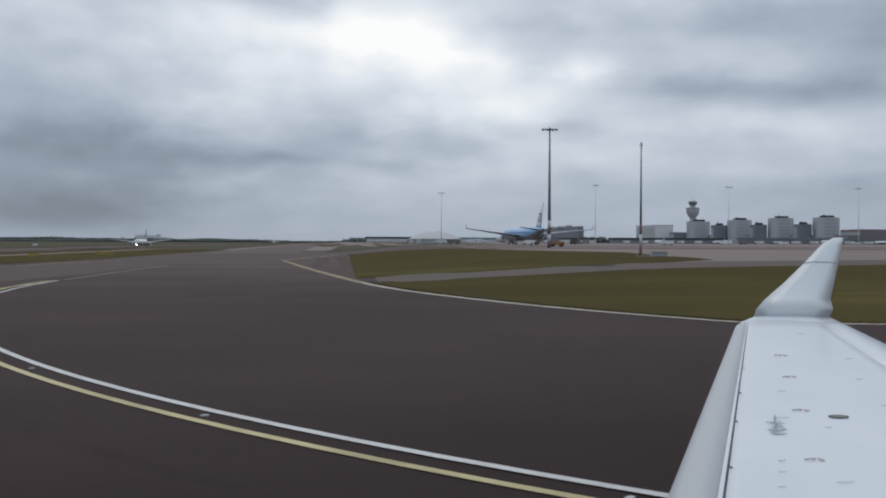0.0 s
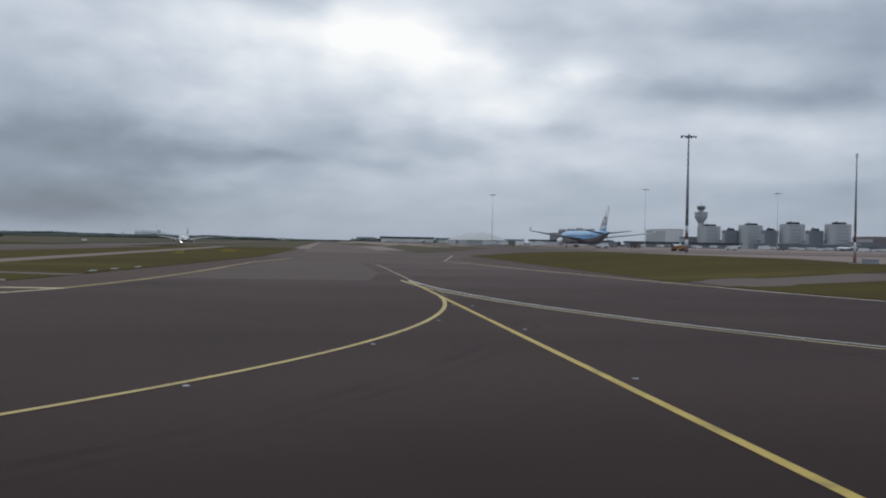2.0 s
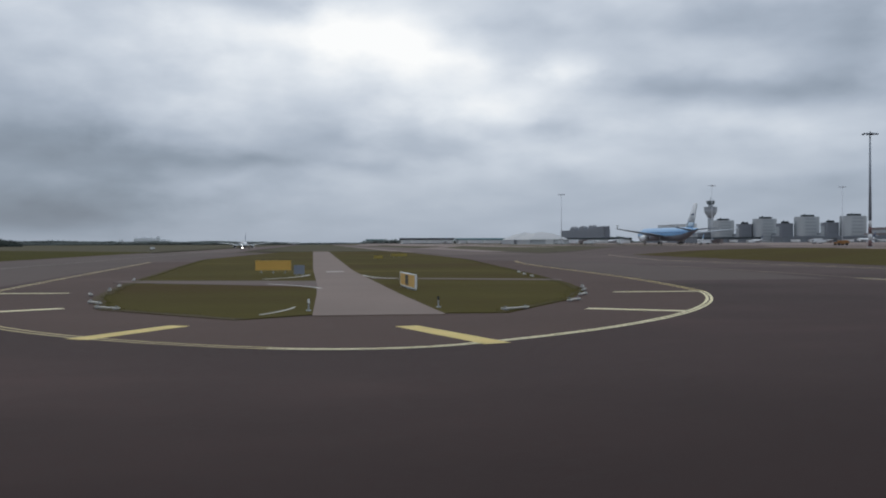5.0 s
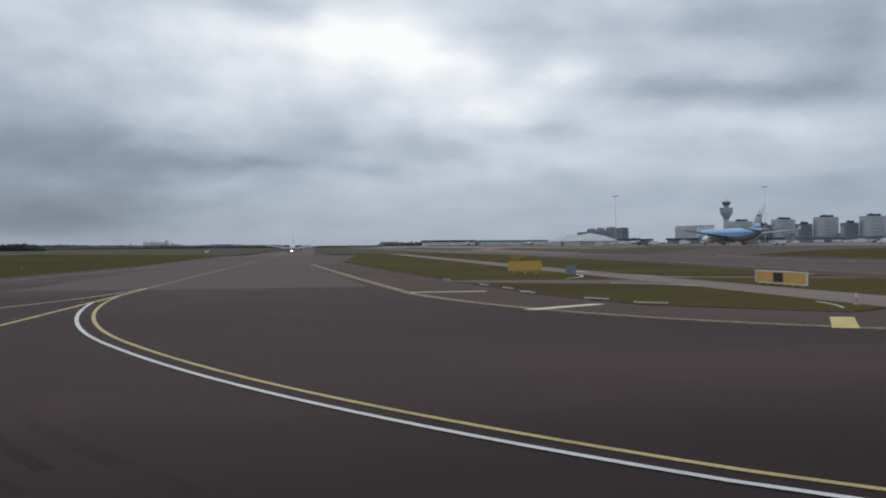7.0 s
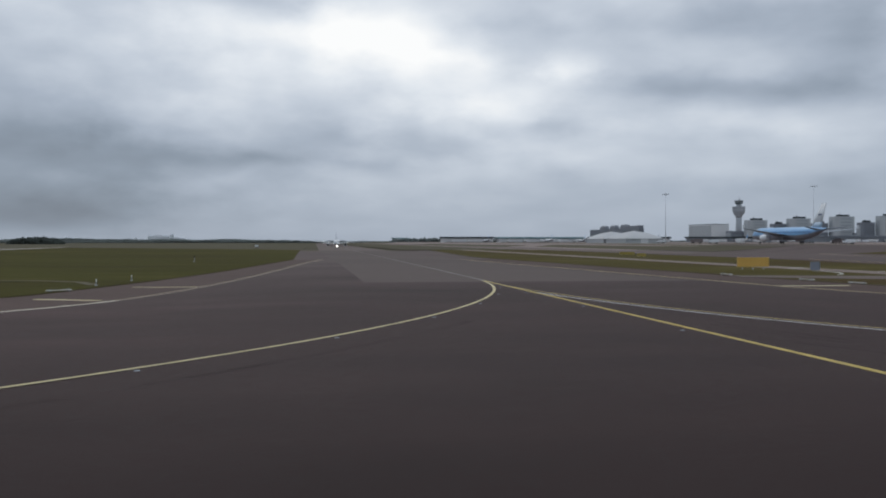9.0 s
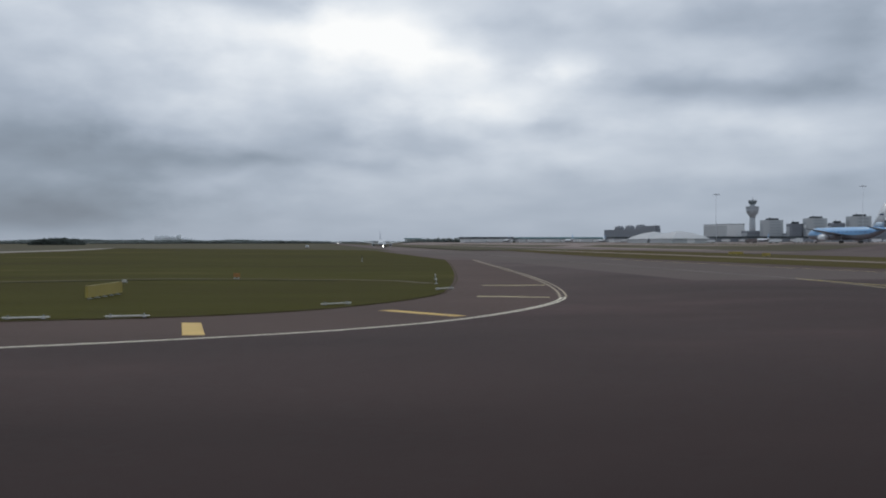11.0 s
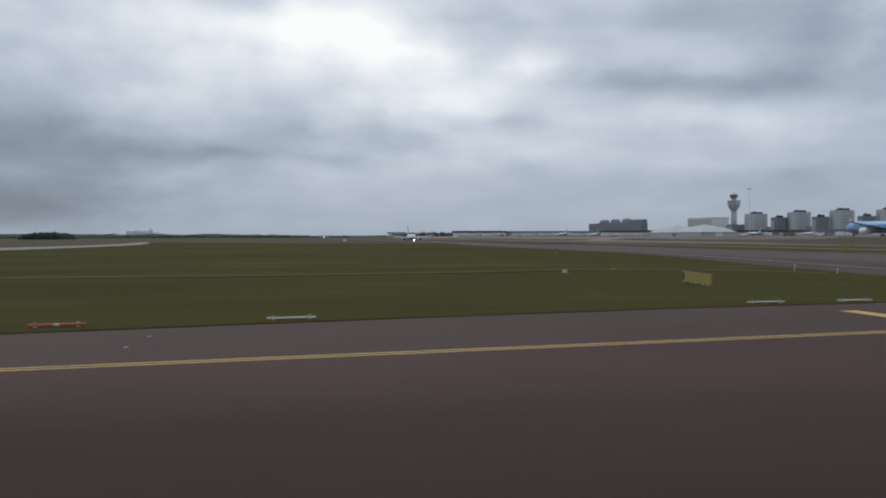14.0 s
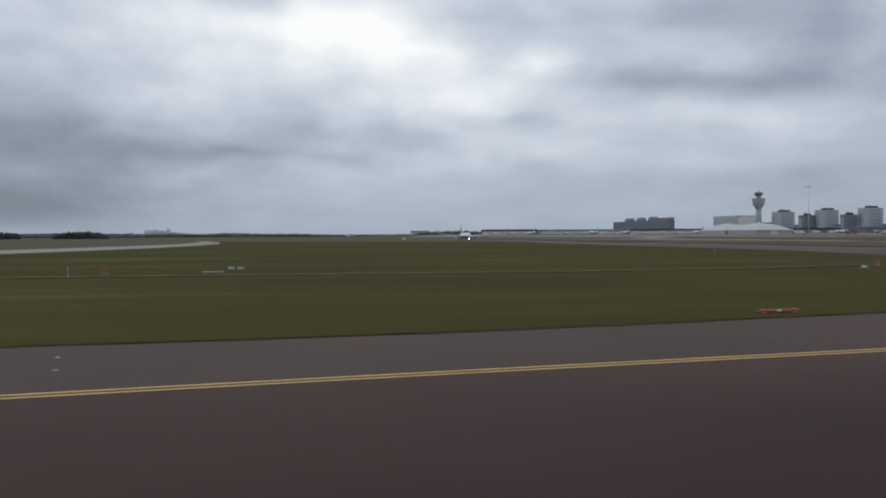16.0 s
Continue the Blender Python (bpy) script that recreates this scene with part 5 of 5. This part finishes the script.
# marquee halls in a row on the apron
def tent(x, y):
    t = thing("marquee_hall", pose(x, y, rise(x, y)), "white canvas marquee hall with low pointed roof", "marquee", "marquee halls")
    w, d, eave, peak = 24.0, 43.0, 3.1, 8.1
    part("wall", box(w, d, eave), M_CLAD, t, "pale side walls")
    rings = []
    for f, z in ((1.04, eave - 0.2), (0.8, eave + 1.6), (0.45, eave + 3.6), (0.14, peak - 0.5), (0.02, peak)):
        rings.append([(sx * w / 2 * f, sy * d / 2 * f, z) for sx, sy in ((-1, -1), (1, -1), (1, 1), (-1, 1))])
    part("canopy", loft(rings), M_TENT, t, "white canvas roof")
    for sx in (-1, 1):
        for sy in (-1, 1):
            part("corner_post", rod(0.25, 0.25, eave, pose(sx * w / 2 * 1.01, sy * d / 2 * 1.01, 0), 8), M_STEEL, t)
    part("door", box(5, 0.3, 3, (0, -d / 2 - 0.05, 0)), M_CLAD_WHITE, t)


tent(66, 667)
tent(67, 622)


# far skyline on the left
def apartment(x, y, w, h):
    a = thing("apartment_block", pose(x, y, -0.3), "hazy pale grey apartment tower on the horizon", "building", "far apartment blocks")
    part("wall", box(w, 20, h, (0, 0, 0), 0.5), M_FAR, a)
    part("roof_house", box(w * 0.4, 10, 4, (0, 0, h), 0.5), M_FAR, a)
    for i in range(1, int(h / 7)):
        part("window_strip", box(w * 0.9, 0.6, 2.4, (0, -10.1, 7 * i)), M_WIN_PALE, a, "grey window strip")


for x, w, h in ((-892, 30, 36), (-860, 34, 38), (-828, 36, 34), (-798, 18, 44), (-774, 26, 26), (-962, 16, 24), (-748, 30, 22), (-1230, 40, 22), (-1270, 26, 26)):
    apartment(x, 4680, w, h * 0.85)


# trees: many small tilted leaf clumps
def wood(name, x0, x1, y, low, high, n, label, seed, bumps=1.0, leaf=None, arch=False):
    rng = random.Random(seed)
    verts, faces = [], []
    for i in range(n):
        f = rng.random()
        x = x0 + (x1 - x0) * f
        env = low + (high - low) * max(0.0, noise.noise(Vector((x * 0.006 * bumps, seed * 3.7, 0.2))) * 0.9 + 0.45) * smooth(min(f, 1 - f) * 9)
        if arch:
            env = low + (high - low) * math.sin(math.pi * f) ** 0.7
        z = env * (rng.random() ** 0.6) * 0.96 - 0.3
        s = 2.2 + 2.6 * rng.random()
        c = Vector((x, y + rng.uniform(-25, 25), z))
        q = Euler((rng.random() * 3, rng.random() * 3, rng.random() * 3)).to_matrix()
        k = len(verts)
        for v in ((1, 0, 0), (-1, 0, 0), (0, 1, 0), (0, -1, 0), (0, 0, 0.9), (0, 0, -0.9)):
            verts.append(c + q @ Vector(v) * s * rng.uniform(0.7, 1.2))
        for a, b, d in ((0, 2, 4), (2, 1, 4), (1, 3, 4), (3, 0, 4), (2, 0, 5), (1, 2, 5), (3, 1, 5), (0, 3, 5)):
            faces.append((k + a, k + b, k + d))
    me = bpy.data.meshes.new(name)
    me.from_pydata(verts, [], faces)
    me.materials.append(leaf or M_LEAF)
    return tagged(new(name, me), label, "trees", "", "stuff")


wood("far_wood", -2400, -300, 3900, 9, 18, 7500, "hazy dark line of far trees on the horizon", 3)
wood("far_wood", -1500, -60, 3000, 3.5, 8, 4600, "thin hazy line of far trees on the horizon", 4)
wood("tree_belt", -590, -522, 1540, 2.0, 8.4, 1600, "dark rounded clump of far trees", 5, 0.3, M_LEAF_DARK, True)
wood("tree_belt", -690, -650, 1540, 7, 14, 500, "dark clump of far trees", 8, 1.0, M_LEAF_DARK)
wood("tree_belt", -1090, -1000, 4000, 9, 22, 600, "dark clump of far trees", 9, 1.0, M_LEAF_DARK)
wood("far_wood", -60, 1500, 3200, 3, 7, 3200, "thin hazy line of far trees behind the runways", 11)
wood("tree_belt", 405, 600, 2050, 6, 15, 700, "low dark trees beside the terminal", 14)
wood("tree_belt", 20, 400, 2100, 6, 13, 900, "low dark trees behind the piers", 17)


# ---------------------------------------------------------------- rough turf along the pavement edges
def tufts(name, lines, n, seed, label, spread=0.5):
    rng = random.Random(seed)
    verts, faces = [], []
    for pts in lines:
        seg = [(b - a).length for a, b in zip(pts, pts[1:])]
        total = sum(seg)
        for _ in range(int(n * total)):
            s, k = rng.random() * total, 0
            while k < len(seg) - 1 and s > seg[k]:
                s -= seg[k]
                k += 1
            a, b = pts[k], pts[k + 1]
            d = (b - a).normalized()
            off = abs(rng.gauss(0, spread)) + 0.1
            p = a.lerp(b, s / max(0.01, seg[k])) + Vector((-d.y, d.x, 0)) * off
            z = rise(p.x, p.y) + 0.04
            for _j in range(3):
                ang, hgt, wd = rng.random() * 6.28, rng.uniform(0.01, 0.03), rng.uniform(0.03, 0.07)
                u = Vector((math.cos(ang), math.sin(ang), 0))
                tip = p + Vector((rng.uniform(-0.2, 0.2), rng.uniform(-0.2, 0.2), z + hgt))
                q = len(verts)
                verts.extend((p + u * wd + Vector((0, 0, z)), p - u * wd + Vector((0, 0, z)), tip))
                faces.append((q, q + 1, q + 2))
    me = bpy.data.meshes.new(name)
    me.from_pydata(verts, [], faces)
    me.materials.append(M_BLADE)
    return tagged(new(name, me), label, "grass", "", "stuff")


tufts("grass_tufts", [east_edge[:16], list(reversed(west_edge[:16]))], 22, 22, "uneven grass tufts along the middle island")
tufts("grass_tufts", [lawn_a[:24]], 18, 23, "uneven grass tufts along the bend")
